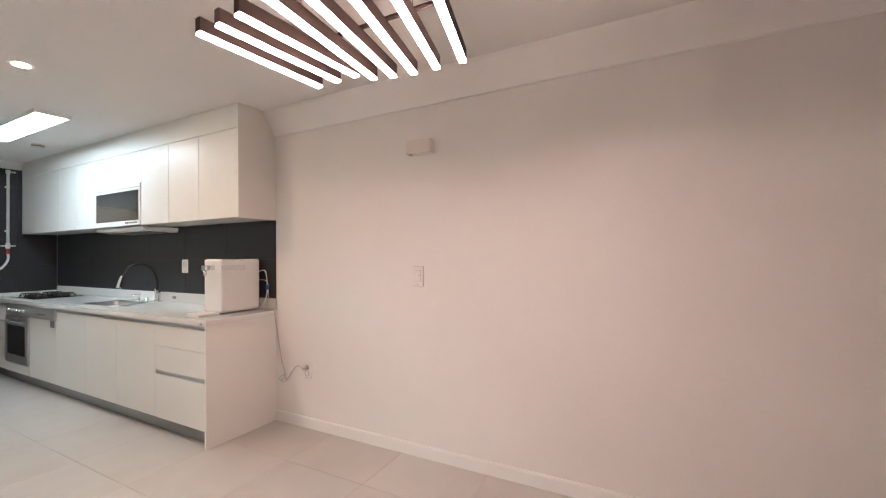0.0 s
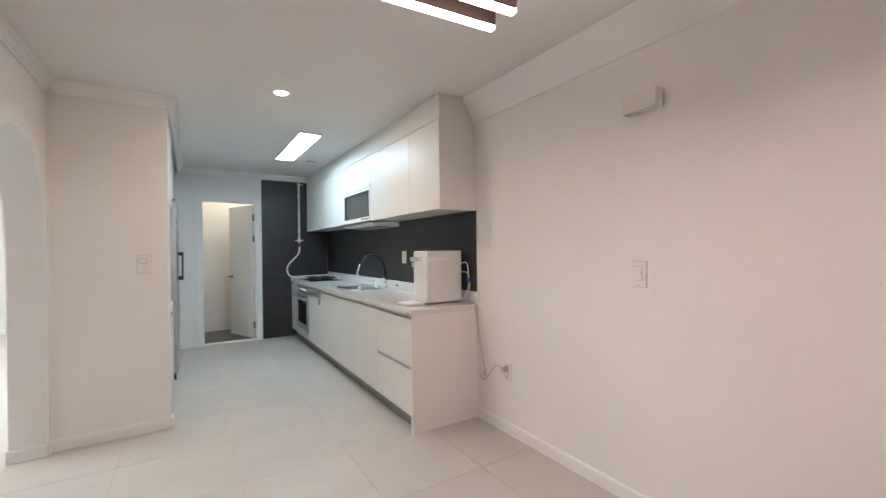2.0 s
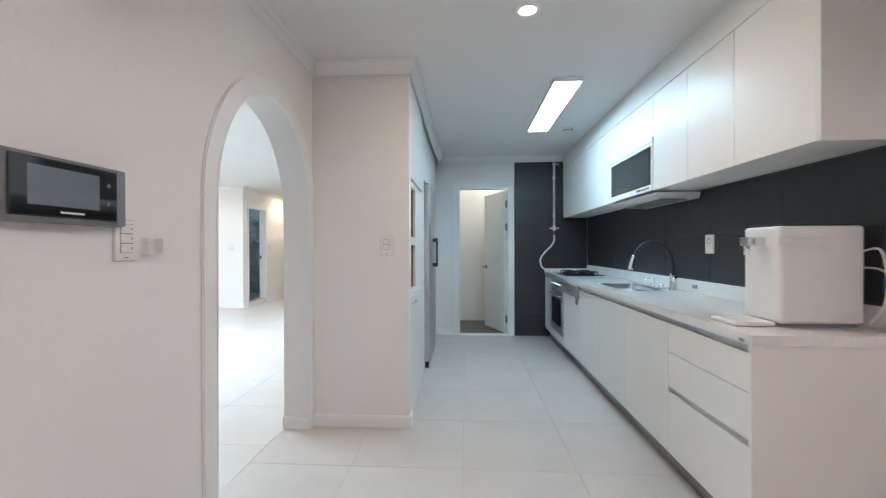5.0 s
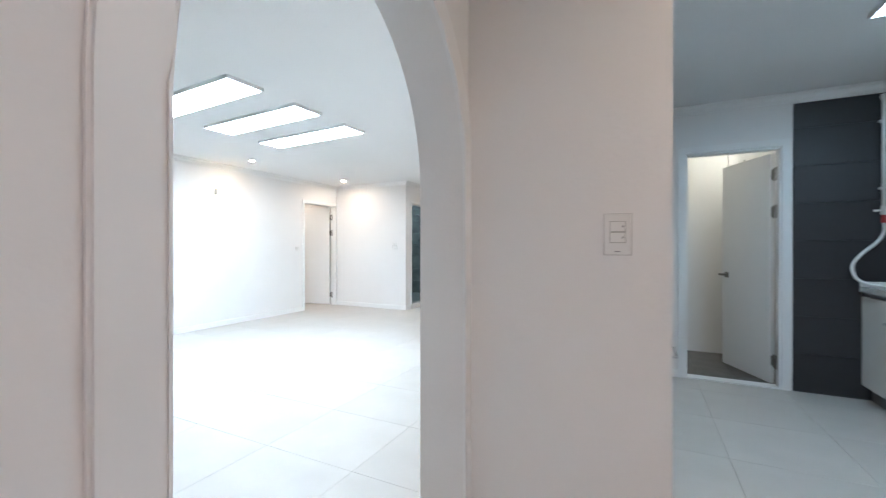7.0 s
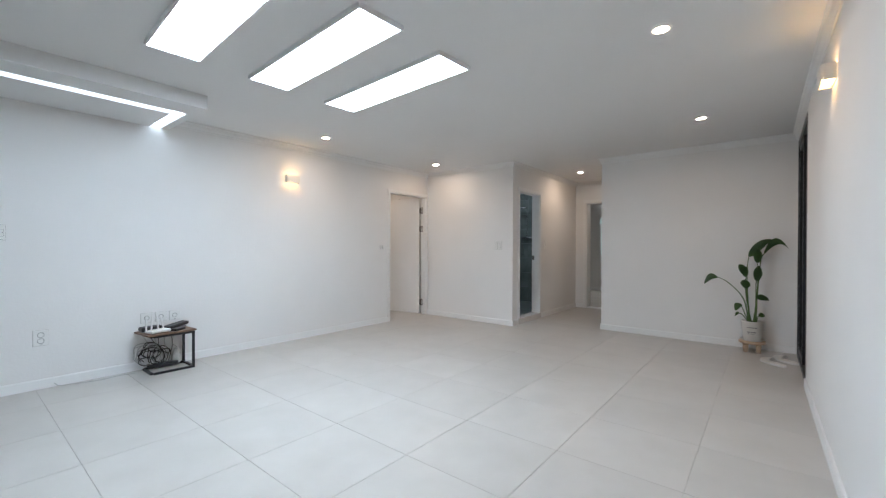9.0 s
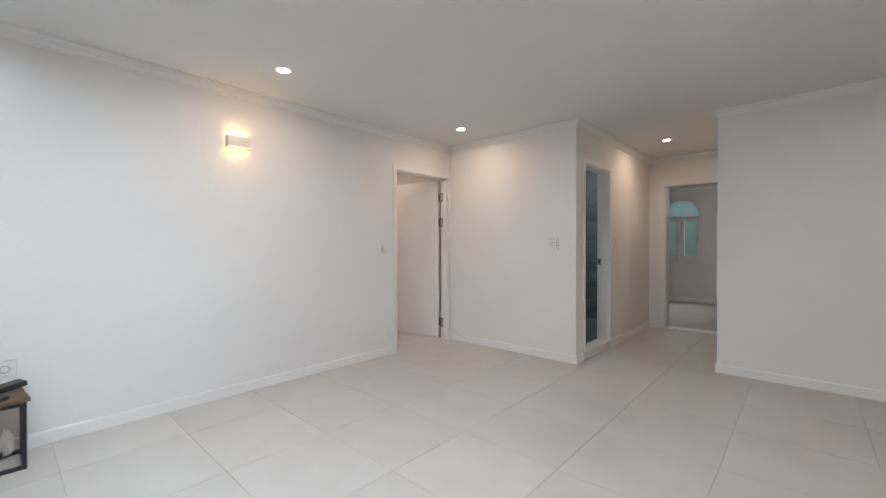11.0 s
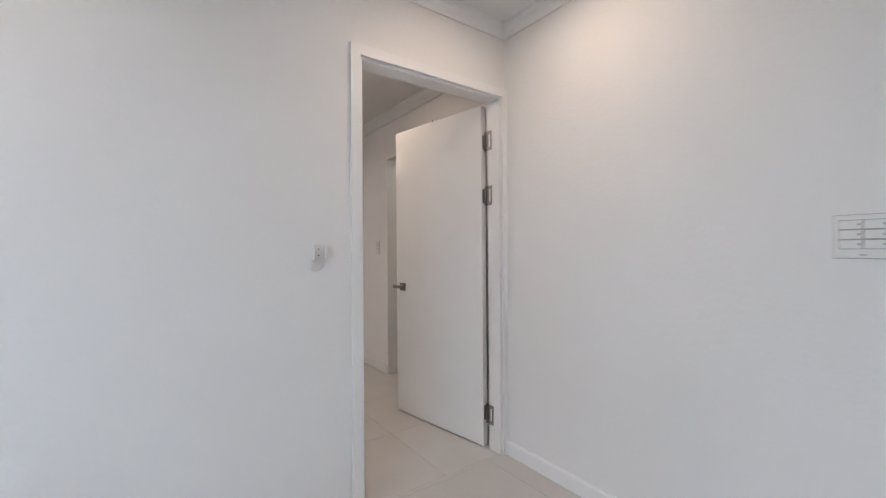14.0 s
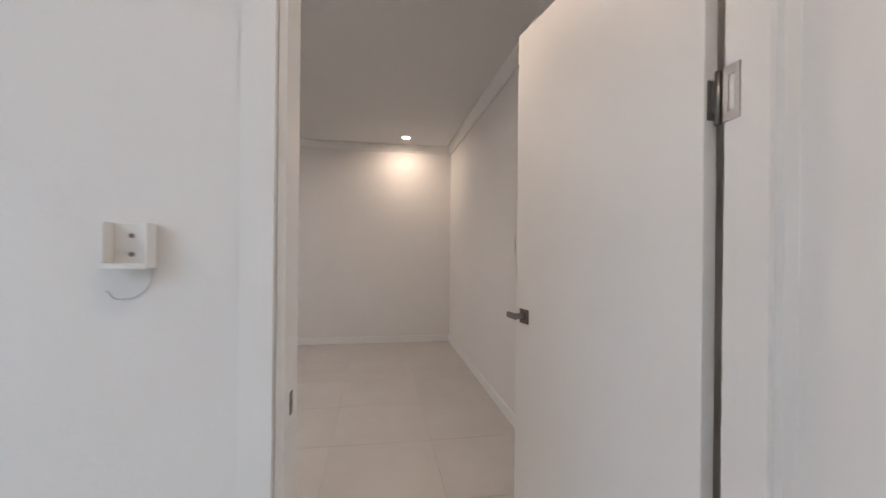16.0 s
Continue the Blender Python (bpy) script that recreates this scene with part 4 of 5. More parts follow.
remote_holder(pose(AX, 2.205, 1.188), 0.062, 0.052, "ivory remote holder beside the arch")

duct = thing("cable_duct", pose(LA, 3.7, 1.3), "thin white cable duct rising from the slim switch", "cable duct")
part("strip", box(0, -0.004, 0.012, 0.005, 0.004, 0.984, 0.001), M_PLASTIC, duct)

# ---- intercom cluster by the arch ----
ic = thing("video_intercom", pose(AX, 1.915, 1.322, 0, 0, 0), "grey wall-mounted video intercom with a dark screen", "intercom")
part("housing", box(0, -0.158, -0.08, 0.04, 0.158, 0.08, 0.006), M_INTERCOM, ic)
part("bezel", box(0.0395, -0.142, -0.066, 0.044, 0.128, 0.07, 0.003), M_GLASSB, ic, "glossy black bezel")
part("screen", box(0.0438, -0.105, -0.04, 0.0455, 0.072, 0.052, 0.001), M_SCREEN, ic, "dim grey screen")
part("logo", box(0.0441, -0.03, -0.056, 0.0447, 0.03, -0.051), M_PLASTIC, ic)
for z in (0.03, -0.02):
    part("button", turned(cyl(0.0055, 0, 0.0012, 0, 0, 16), pose(0.0438, 0.1, z, 0, 90, 0)), M_INTERCOM, ic)
part("side_strip", box(0.0395, 0.1295, -0.078, 0.0425, 0.1565, 0.078, 0.001), M_GREYP, ic, "brushed metal end strip")
th = thing("heating_control", pose(AX, 1.668, 1.32), "ivory heating control panel with a small display", "thermostat")
part("housing", box(0, -0.066, -0.06, 0.026, 0.066, 0.06, 0.004), M_IVORY, th)
part("display", box(0.0258, -0.012, 0.006, 0.0272, 0.04, 0.044, 0.001), M_SCREEN, th, "dark green display")
part("dial", turned(lathe([(0, 0.006), (0.012, 0.006), (0.014, 0.0)], 20), pose(0.026, 0.028, -0.022, 0, 90, 0)), M_PLASTIC, th)
for k in range(3):
    part("button", box(0.0258, -0.046, -0.034 + k * 0.022, 0.028, -0.034, -0.024 + k * 0.022, 0.001), M_PLASTIC, th)
fo = thing("junction_cover", pose(AX, 1.632, 1.428), "crumpled silver foil patch over a junction box", "cover")
bm = bmesh.new()
bmesh.ops.create_grid(bm, x_segments=10, y_segments=12, size=0.5)
for v in bm.verts:
    n = noise.noise(Vector((v.co.x * 5, v.co.y * 6, 3.0)))
    v.co = Vector((0.004 + 0.003 * n, v.co.x * 0.075, v.co.y * 0.09))
bmesh.ops.solidify(bm, geom=bm.faces, thickness=0.002)
part("foil", bm, M_STEEL, fo)


# ---- kitchen ----
FX, UX = -0.56, -0.325           # fronts of base and wall units
CT, UB, UT = 0.86, 1.57, 2.222   # worktop, underside and top of wall units


def base_unit(y0, y1, fronts, label, top=0.785, channel=True):
    """A floor unit: carcass, kick plate, finger channel and its fronts (z0, z1, kind)."""
    d = thing("base_cabinet", pose(0, y0, 0), label, "cabinet", "kitchen base units")
    w = y1 - y0
    part("body", box(-0.538, 0.001, 0.115, -0.004, w - 0.001, 0.817), M_CAB, d)
    part("kick_plate", box(-0.50, 0.0, 0.0, -0.485, w, 0.114), M_KICK, d, "recessed grey kick plate")
    if channel:
        part("finger_channel", box(-0.5555, 0.0, 0.792, -0.5385, w, 0.8165, 0.001), M_STEEL, d, "steel finger channel")
    for z0, z1, kind in fronts:
        part(kind, box(FX, 0.0015, z0 + 0.0012, FX + 0.0205, w - 0.0015, z1 - 0.0012, 0.0012), M_CAB, d)
    return d


dr = base_unit(2.519, 3.122, [(0.638, 0.788, "drawer_front"), (0.46, 0.638, "drawer_front"), (0.115, 0.433, "drawer_front")], "white lacquered three-drawer base cabinet")
part("finger_channel", box(-0.5555, 0.002, 0.434, -0.5385, 0.6, 0.459, 0.001), M_STEEL, dr, "steel finger channel")
for a, b in ((3.122, 3.682), (3.682, 4.206), (4.206, 4.77)):
    base_unit(a, b, [(0.115, 0.788, "door")], "white lacquered handleless base cabinet")
dw = base_unit(4.77, 5.37, [(0.115, 0.70, "door")], "white base cabinet under a steel control strip", channel=False)
part("control_strip", box(-0.572, 0.004, 0.705, -0.5385, 0.598, 0.816, 0.002), M_STEEL, dw, "brushed steel control strip")
part("sticker", box(-0.5735, -0.06 + 0.068, 0.64, -0.5705, 0.09, 0.705, 0.0005), M_GREYP, dw, "grey energy sticker")
part("vent_slot", box(-0.5728, 0.2, 0.745, -0.5718, 0.42, 0.752), M_BLACK, dw)
base_unit(5.965, KB - 0.012, [(0.115, 0.788, "door")], "narrow white base cabinet in the corner")
ov = thing("built_in_oven", pose(0, 5.37, 0), "built-in steel oven with a black glass door", "oven")
part("body", box(-0.545, 0.004, 0.116, -0.01, 0.591, 0.815), M_STEEL, ov)
part("kick_plate", box(-0.50, 0.0, 0.0, -0.485, 0.595, 0.114), M_KICK, ov)
part("lower_panel", box(-0.562, 0.003, 0.116, -0.546, 0.592, 0.205, 0.001), M_CAB, ov, "white lower panel")
door = part("oven_door", box(-0.572, 0.004, 0.212, -0.546, 0.591, 0.688, 0.003), M_STEEL, ov)
part("window", box(-0.5745, 0.075, 0.3, -0.5715, 0.52, 0.6, 0.001), M_GLASSB, door, "black glass window")
part("handle", tube([(-0.61, 0.03, 0.645), (-0.61, 0.565, 0.645)], 0.009, 10, 0), M_STEEL, door, "round bar handle")
for y in (0.06, 0.535):
    part("bracket", turned(cyl(0.006, 0, 0.04, 0, 0, 10), pose(-0.572, y, 0.645, 0, -90, 0)), M_STEEL, door)
pan = part("control_panel", box(-0.568, 0.004, 0.693, -0.546, 0.591, 0.81, 0.002), M_STEEL, ov)
for k in range(5):
    part("knob", turned(lathe([(0.019, 0.0), (0.019, 0.004), (0.015, 0.02), (0.013, 0.022), (0, 0.022)], 18), pose(-0.568, 0.1 + 0.095 * k, 0.755, 0, -90, 0)), M_CHROME, pan, "round steel knob")
ep = thing("end_panel", pose(0, 2.5, 0), "white lacquered end panel of the kitchen run", "panel")
part("board", box(FX - 0.006, 0, 0, -0.002, 0.0185, 0.8185, 0.0012), M_CAB, ep)
part("badge", box(FX - 0.012, 0.03, 0.826, FX - 0.0105, 0.06, 0.838), M_GREYP, ep)

wt = thing("worktop", pose(0, 2.5, 0), "white solid-surface worktop with an upstand", "worktop")
L = KB - 2.5 - 0.012
bm = wall_mesh("x", 0.82, CT, -0.572, -0.003, -0.012, L, [(-0.44, -0.13, 1.49, 2.12)])
turned(bm, Matrix(((0, 1, 0, 0), (0, 0, 1, 0), (1, 0, 0, 0), (0, 0, 0, 1))))
part("slab", bm, M_COUNTER, wt)
part("upstand", box(-0.017, -0.012, CT + 0.0004, -0.003, L, 0.95, 0.003), M_COUNTER, wt)
part("end_upstand", box(-0.572, L - 0.014, CT + 0.0004, -0.018, L, 0.9, 0.003), M_COUNTER, wt)

sk = thing("sink", pose(-0.285, 4.305, CT), "stainless steel sink set into the worktop", "sink")


def bowl(w, h, depth):
    bm = bmesh.new()
    def ring(a, b, z, r, n=6):
        out = []
        for cx, cy, s in ((a - r, b - r, 0), (-a + r, b - r, 1), (-a + r, -b + r, 2), (a - r, -b + r, 3)):
            for k in range(n + 1):
                t = math.pi / 2 * (s + k / n)
                out.append(bm.verts.new((cx + r * math.cos(t), cy + r * math.sin(t), z)))
        return out
    rings = [ring(w / 2 + 0.018, h / 2 + 0.018, 0.001, 0.03), ring(w / 2 + 0.012, h / 2 + 0.012, 0.0035, 0.03), ring(w / 2, h / 2, 0.002, 0.03),
             ring(w / 2 - 0.006, h / 2 - 0.006, -0.01, 0.04), ring(w / 2 - 0.014, h / 2 - 0.014, -depth + 0.02, 0.05), ring(w / 2 - 0.035, h / 2 - 0.035, -depth, 0.05)]
    for p, q in zip(rings, rings[1:]):
        for k in range(len(p)):
            bm.faces.new((p[k], p[(k + 1) % len(p)], q[(k + 1) % len(q)], q[k])).smooth = True
    bm.faces.new(rings[-1])
    return bm


part("bowl", bowl(0.3, 0.61, 0.17), M_STEEL, sk)
part("drain", turned(lathe([(0, 0.002), (0.02, 0.002), (0.045, 0.004), (0.055, 0.0)], 24), pose(0.02, 0.1, -0.169)), M_CHROME, sk)
part("basket", turned(lathe([(0.0, 0.0), (0.04, 0.0), (0.052, 0.05), (0.056, 0.05), (0.045, -0.004), (0, -0.004)], 24), pose(0.03, -0.17, -0.06)), M_STEEL, sk)
fc = thing("kitchen_faucet", pose(-0.06, 4.065, CT), "chrome pull-out faucet with a black flexible neck", "faucet")
part("base", lathe([(0.032, 0.0), (0.032, 0.01), (0.024, 0.016), (0.023, 0.07), (0.027, 0.085), (0.02, 0.11), (0, 0.112)]), M_CHROME, fc)
part("neck", tube([(0, 0, 0.1), (-0.003, 0.002, 0.2), (-0.04, 0.01, 0.31), (-0.12, 0.03, 0.362), (-0.21, 0.05, 0.335), (-0.265, 0.063, 0.25)], 0.0125, 12, 8), M_BLACK, fc, "black flexible hose neck")
part("spray_head", tube([(-0.262, 0.062, 0.26), (-0.278, 0.067, 0.2), (-0.288, 0.07, 0.15)], 0.013, 14, 4, 0.02), M_CHROME, fc, "chrome spray head")
part("lever", tube([(0.0, 0.0, 0.09), (-0.03, -0.035, 0.1), (-0.055, -0.065, 0.125)], 0.009, 10, 5, 0.006), M_CHROME, fc)
sp = thing("soap_dispenser", pose(-0.075, 4.36, CT), "small chrome soap pump beside the faucet", "dispenser")
part("collar", lathe([(0.018, 0.0), (0.018, 0.006), (0.009, 0.01), (0.008, 0.05), (0.011, 0.055), (0.011, 0.066), (0, 0.067)], 18), M_CHROME, sp)
part("nozzle", tube([(0, 0, 0.058), (-0.035, 0.01, 0.06), (-0.055, 0.016, 0.05)], 0.005, 8, 4), M_CHROME, sp)
cv = thing("drain_control", pose(-0.075, 4.22, CT), "round chrome sink stopper knob", "knob")
part("knob", lathe([(0.02, 0.0), (0.02, 0.006), (0.015, 0.012), (0.015, 0.03), (0, 0.033)], 18), M_CHROME, cv)
so = thing("worktop_socket", pose(-0.018, 3.86, 0.905, 0, 0, 180), "small grey socket in the upstand", "socket")
part("plate", box(0, -0.028, -0.014, 0.004, 0.028, 0.014, 0.001), M_GREYP, so)

hb = thing("gas_hob", pose(-0.29, 5.82, CT), "black gas hob with cast-iron grates", "hob")
part("plate", box(-0.2, -0.3, 0.0005, 0.21, 0.3, 0.01, 0.003), M_GLASSB, hb, "black glass plate")
for x, y, r in ((-0.08, -0.15, 0.04), (-0.08, 0.15, 0.05), (0.1, -0.15, 0.05), (0.1, 0.15, 0.035)):
    b = part("burner", turned(lathe([(r, 0.0), (r, 0.008), (r * 0.7, 0.012), (r * 0.7, 0.018), (0, 0.02)], 20), pose(x, y, 0.01)), M_IRON, hb)
    bm = bmesh.new()
    for a in range(4):
        t = math.pi / 2 * a + math.pi / 4
        tube([(x + 0.02 * math.cos(t), y + 0.02 * math.sin(t), 0.04), (x + 0.085 * math.cos(t), y + 0.085 * math.sin(t), 0.04), (x + 0.1 * math.cos(t), y + 0.1 * math.sin(t), 0.011)], 0.0055, 6, 0, bm=bm)
    tube([(x + 0.07 * math.cos(2 * math.pi * k / 16), y + 0.07 * math.sin(2 * math.pi * k / 16), 0.04) for k in range(17)], 0.0055, 6, 0, bm=bm)
    part("grate", bm, M_IRON, hb)


def wall_unit(y0, y1, label, z0=UB, z1=UT, leaf="door"):
    d = thing("wall_cabinet", pose(0, y0, 0), label, "cabinet", "kitchen wall units")
    w = y1 - y0
    part("body", box(UX + 0.022, 0.001, z0 + 0.002, -0.013, w - 0.001, z1 - 0.001), M_CAB, d)
    part(leaf, box(UX, 0.0016, z0, UX + 0.02, w - 0.0016, z1 - 0.002, 0.0012), M_CAB, d)
    return d


for a, b in ((2.519, 2.973), (2.973, 3.382), (3.382, 3.803), (4.637, 5.013), (5.013, 5.386), (5.386, 6.0), (6.0, KB - 0.012)):
    wall_unit(a, b, "white lacquered wall cabinet with a plain door")
wall_unit(3.803, 4.637, "white flap cabinet over the microwave", 1.94, UT, "flap")
we = thing("end_panel", pose(0, 2.5, 0), "white lacquered end panel of the wall units", "panel")
part("board", box(UX - 0.001, 0, UB - 0.004, -0.002, 0.018, CEIL - 0.001, 0.001), M_CAB, we)
fas = thing("wall_unit_fascia", pose(0, 2.5, 0), "white filler board between wall units and ceiling", "panel")
part("board", box(UX - 0.0, 0.0185, UT + 0.002, UX + 0.02, KB - 2.5 - 0.002, CEIL - 0.001, 0.001), M_CAB, fas)
mw = thing("microwave_oven", pose(0, 3.803, 0), "white built-in microwave with a dark window", "microwave")
part("body", box(UX + 0.01, 0.004, 1.575, -0.02, 0.83, 1.936), M_PLASTIC, mw)
fr = part("front_frame", wall_mesh("x", UX - 0.008, UX + 0.009, 0.003, 0.831, 1.572, 1.937, [(0.025, 0.79, 1.615, 1.882)]), M_PLASTIC, mw)
part("window", box(UX - 0.003, 0.026, 1.616, UX + 0.006, 0.789, 1.881), M_GLASSB, mw, "dark glass door")
part("window_mesh", box(UX - 0.0045, 0.07, 1.645, UX - 0.0028, 0.74, 1.852), M_MWGLASS, mw, "grey perforated window")
part("top_line", box(UX - 0.0095, 0.003, 1.905, UX - 0.0075, 0.831, 1.909), M_GREYP, mw)
for k in range(6):
    part("button", box(UX - 0.0105, 0.05 + 0.022 * k, 1.588, UX - 0.0078, 0.067 + 0.022 * k, 1.602, 0.0008), M_GREYP, mw)
part("display", box(UX - 0.0095, 0.19, 1.588, UX - 0.0078, 0.25, 1.604), M_BLACK, mw)
hd = thing("range_hood", pose(0, 3.803, 0), "slim white hood slab under the wall units", "range hood")
part("housing", prism([(-0.31, 1.545), (-0.29, 1.528), (-0.02, 1.515), (-0.013, 1.5585), (-0.31, 1.5585)], 0.0, 0.83, "y"), M_PLASTIC, hd)
for y in (0.06, 0.43):
    part("filter", box(-0.24, y, 1.512, -0.07, y + 0.34, 1.5205, 0.001), M_GREYP, hd, "grey grease filter")

# water purifier, its hoses and cord
wp = thing("water_purifier", pose(-0.2, 2.74, CT), "tall white countertop water purifier with a chrome spout", "water purifier")
part("body", box(-0.165, -0.105, 0.014, 0.155, 0.105, 0.405, 0.014, 3), M_PLASTIC, wp)
part("lid", box(-0.15, -0.095, 0.4055, 0.14, 0.095, 0.413, 0.003), M_BLACK, wp, "dark top lid")
part("base", box(-0.15, -0.09, 0.0005, 0.14, 0.09, 0.0135, 0.002), M_GREYP, wp)
part("drip_tray", box(-0.32, -0.085, 0.001, -0.166, 0.085, 0.02, 0.006), M_PLASTIC, wp)
part("band", box(-0.168, -0.1075, 0.33, 0.02, -0.1045, 0.36, 0.001), M_CHROME, wp, "chrome side band")
sp_ = part("spout", box(-0.235, -0.03, 0.325, -0.164, 0.03, 0.362, 0.006), M_CHROME, wp, "chrome spout block")
part("nozzle", cyl(0.011, 0.288, 0.326, -0.222, 0.0, 14), M_CHROME, sp_)
ho = thing("purifier_hose", pose(0, 0, 0), "thin blue and clear water hoses behind the purifier", "hose")
part("tube", tube([(-0.05, 2.66, 1.16), (-0.028, 2.6, 1.17), (-0.026, 2.575, 1.08), (-0.03, 2.58, 0.96), (-0.06, 2.62, CT + 0.008)], 0.0045, 8), M_PLASTIC, ho)
part("tube", tube([(-0.05, 2.68, 1.1), (-0.026, 2.59, 1.09), (-0.024, 2.565, 1.02), (-0.03, 2.56, 0.93), (-0.045, 2.57, CT + 0.008)], 0.004, 8), M_HOSE, ho)
part("joint", cyl(0.012, 1.02, 1.06, -0.026, 2.57, 12), M_BLUE, ho, "blue push-fit joint")
cd = thing("power_cord", pose(0, 0, 0), "grey power cord hanging from the worktop to the socket", "cord")
part("wire", tube([(-0.07, 2.66, CT + 0.02), (-0.05, 2.57, CT + 0.012), (-0.03, 2.498, CT + 0.008), (-0.03, 2.478, 0.8), (-0.022, 2.45, 0.62), (-0.016, 2.42, 0.46), (-0.014, 2.39, 0.36), (-0.016, 2.43, 0.325),
                   (-0.022, 2.40, 0.315), (-0.026, 2.345, 0.35), (-0.03, 2.29, 0.42), (-0.04, 2.23, 0.462), (-0.05, 2.185, 0.462), (-0.045, 2.166, 0.452)], 0.0038, 8, 8), M_HOSE, cd)
part("coil", tube([(-0.012, 2.40, 0.365), (-0.018, 2.435, 0.35), (-0.02, 2.44, 0.325), (-0.018, 2.40, 0.318), (-0.014, 2.375, 0.34), (-0.02, 2.4, 0.36)], 0.0038, 8, 8), M_HOSE, cd)
part("plug", turned(lathe([(0, 0.04), (0.012, 0.038), (0.017, 0.02), (0.018, 0.0), (0, 0.0)], 18), pose(-0.0095, 2.165, 0.449, 0, -90, 0)), M_HOSE, cd, "round grey plug")

# gas pipe on the dark tiles
gp = thing("gas_pipe", pose(-0.45, KB - 0.045, 0), "white gas pipe with a valve and a flexible hose", "pipe")
part("pipe", tube([(0.06, 0.0, 2.275), (0.0, 0.0, 2.275), (0.0, 0.0, 1.46)], 0.0135, 12, 0), M_PIPE, gp)
part("elbow", turned(lathe([(0.02, -0.02), (0.022, 0.0), (0.02, 0.02)], 14), pose(0, 0, 2.275)), M_PIPE, gp)
part("valve", lathe([(0.016, 1.4), (0.02, 1.41), (0.02, 1.455), (0.015, 1.47)], 14), M_PIPE, gp)
part("valve_lever", box(-0.06, -0.012, 1.425, 0.06, -0.004, 1.44, 0.002), M_PIPE, gp)
part("coupling", lathe([(0.015, 1.34), (0.017, 1.345), (0.017, 1.365), (0.012, 1.4)], 12), M_RED, gp, "red hose coupling")
part("hose", tube([(0, 0, 1.35), (0.0, -0.005, 1.28), (-0.04, -0.015, 1.2), (-0.13, -0.025, 1.11), (-0.185, -0.035, 1.02), (-0.17, -0.05, 0.93), (-0.11, -0.07, 0.885), (-0.05, -0.11, 0.876)], 0.0115, 10), M_PIPE, gp, "ribbed pale flexible hose")
for z in (2.1, 1.6):
    part("clip", box(-0.02, 0.012, z - 0.01, 0.02, 0.032, z + 0.01, 0.002), M_PIPE, gp)
det = thing("gas_detector", pose(-0.56, 5.18, CEIL), "small white ceiling gas detector", "detector")
part("body", lathe([(0, -0.034), (0.035, -0.032), (0.048, -0.02), (0.05, 0.0)], 28), M_PLASTIC, det)
part("slots", lathe([(0.0485, -0.02), (0.0505, -0.016), (0.0502, -0.012)], 28), M_GREYP, det)

# cupboard and refrigerator in the recess
FACE = PIER_X - 0.02
tc_ = thing("tall_cabinet", pose(0, PIER_Y + 0.092, 0), "tall white cupboard with two brown-lined niches", "cabinet")
part("face_frame", wall_mesh("x", FACE - 0.02, FACE, 0.0, 0.72, 0.0, CEIL - 0.09, [(0.1, 0.39, 1.26, 1.62), (0.1, 0.39, 0.88, 1.2)]), M_CAB, tc_)
for z0, z1 in ((1.26, 1.62), (0.88, 1.2)):
    n = part("niche", wall_mesh("x", FACE - 0.32, FACE - 0.0205, 0.085, 0.405, z0 - 0.012, z1 + 0.012, []), M_NICHE, tc_, "brown wood-grain niche lining")
    bm = bmesh.new()
    for q in (((0.1, z0), (0.1, z1)), ((0.1, z1), (0.39, z1)), ((0.39, z1), (0.39, z0)), ((0.39, z0), (0.1, z0))):
        bm.faces.new([bm.verts.new((x, y, z)) for x, (y, z) in ((FACE - 0.02, q[0]), (FACE - 0.02, q[1]), (FACE - 0.3, q[1]), (FACE - 0.3, q[0]))])
    bm.faces.new([bm.verts.new((FACE - 0.3, y, z)) for y, z in ((0.1, z0), (0.39, z0), (0.39, z1), (0.1, z1))])
    me = n.data
    bmesh.ops.remove_doubles(bm, verts=bm.verts, dist=0.0005)
    bm.to_mesh(me)
    bm.free()
part("door", box(FACE, 0.004, 0.11, FACE + 0.018, 0.716, 0.845, 0.0015), M_CAB, tc_)
part("door", box(FACE, 0.004, 1.66, FACE + 0.018, 0.716, CEIL - 0.095, 0.0015), M_CAB, tc_)
part("handle", tube([(FACE + 0.018, 0.06, 0.8), (FACE + 0.04, 0.06, 0.8), (FACE + 0.04, 0.19, 0.8), (FACE + 0.018, 0.19, 0.8)], 0.005, 8, 0), M_STEEL, tc_, "steel bow handle")
rf = thing("refrigerator", pose(0, 4.89, 0), "tall steel side-by-side refrigerator with dark bar handles", "refrigerator")
part("body", box(-2.6, 0.004, 0.02, -2.023, 0.666, 1.8, 0.006), M_GREYP, rf)
for y0, y1, yh in ((0.0, 0.332, 0.3), (0.338, 0.67, 0.37)):
    dd = part("door", box(-2.022, y0, 0.06, -1.96, y1, 1.8, 0.012, 3), M_STEEL, rf, "brushed steel door")
    hd_ = part("handle", box(-1.926, yh - 0.012, 0.98, -1.91, yh + 0.012, 1.28, 0.003), M_BLACK, dd, "dark bar handle")
    for z in (1.0, 1.26):
        part("bracket", box(-1.961, yh - 0.012, z - 0.018, -1.9265, yh + 0.012, z + 0.018, 0.002), M_BLACK, hd_)
for y in (0.02, 0.65):
    part("foot", cyl(0.02, 0.0, 0.06, -1.995, y, 12), M_BLACK, rf)
    part("hinge_cap", box(-2.018, y - 0.02, 1.8005, -1.968, y + 0.02, 1.815, 0.003), M_GREYP, rf)
structure("wall_recess", wall_mesh("x", PIER_X - 0.095, PIER_X - 0.035, 4.4, KB, 0, CEIL, [(4.86, 5.59, -1.0, 1.84)]), M_WALL, "white wall round the refrigerator recess", "wall")
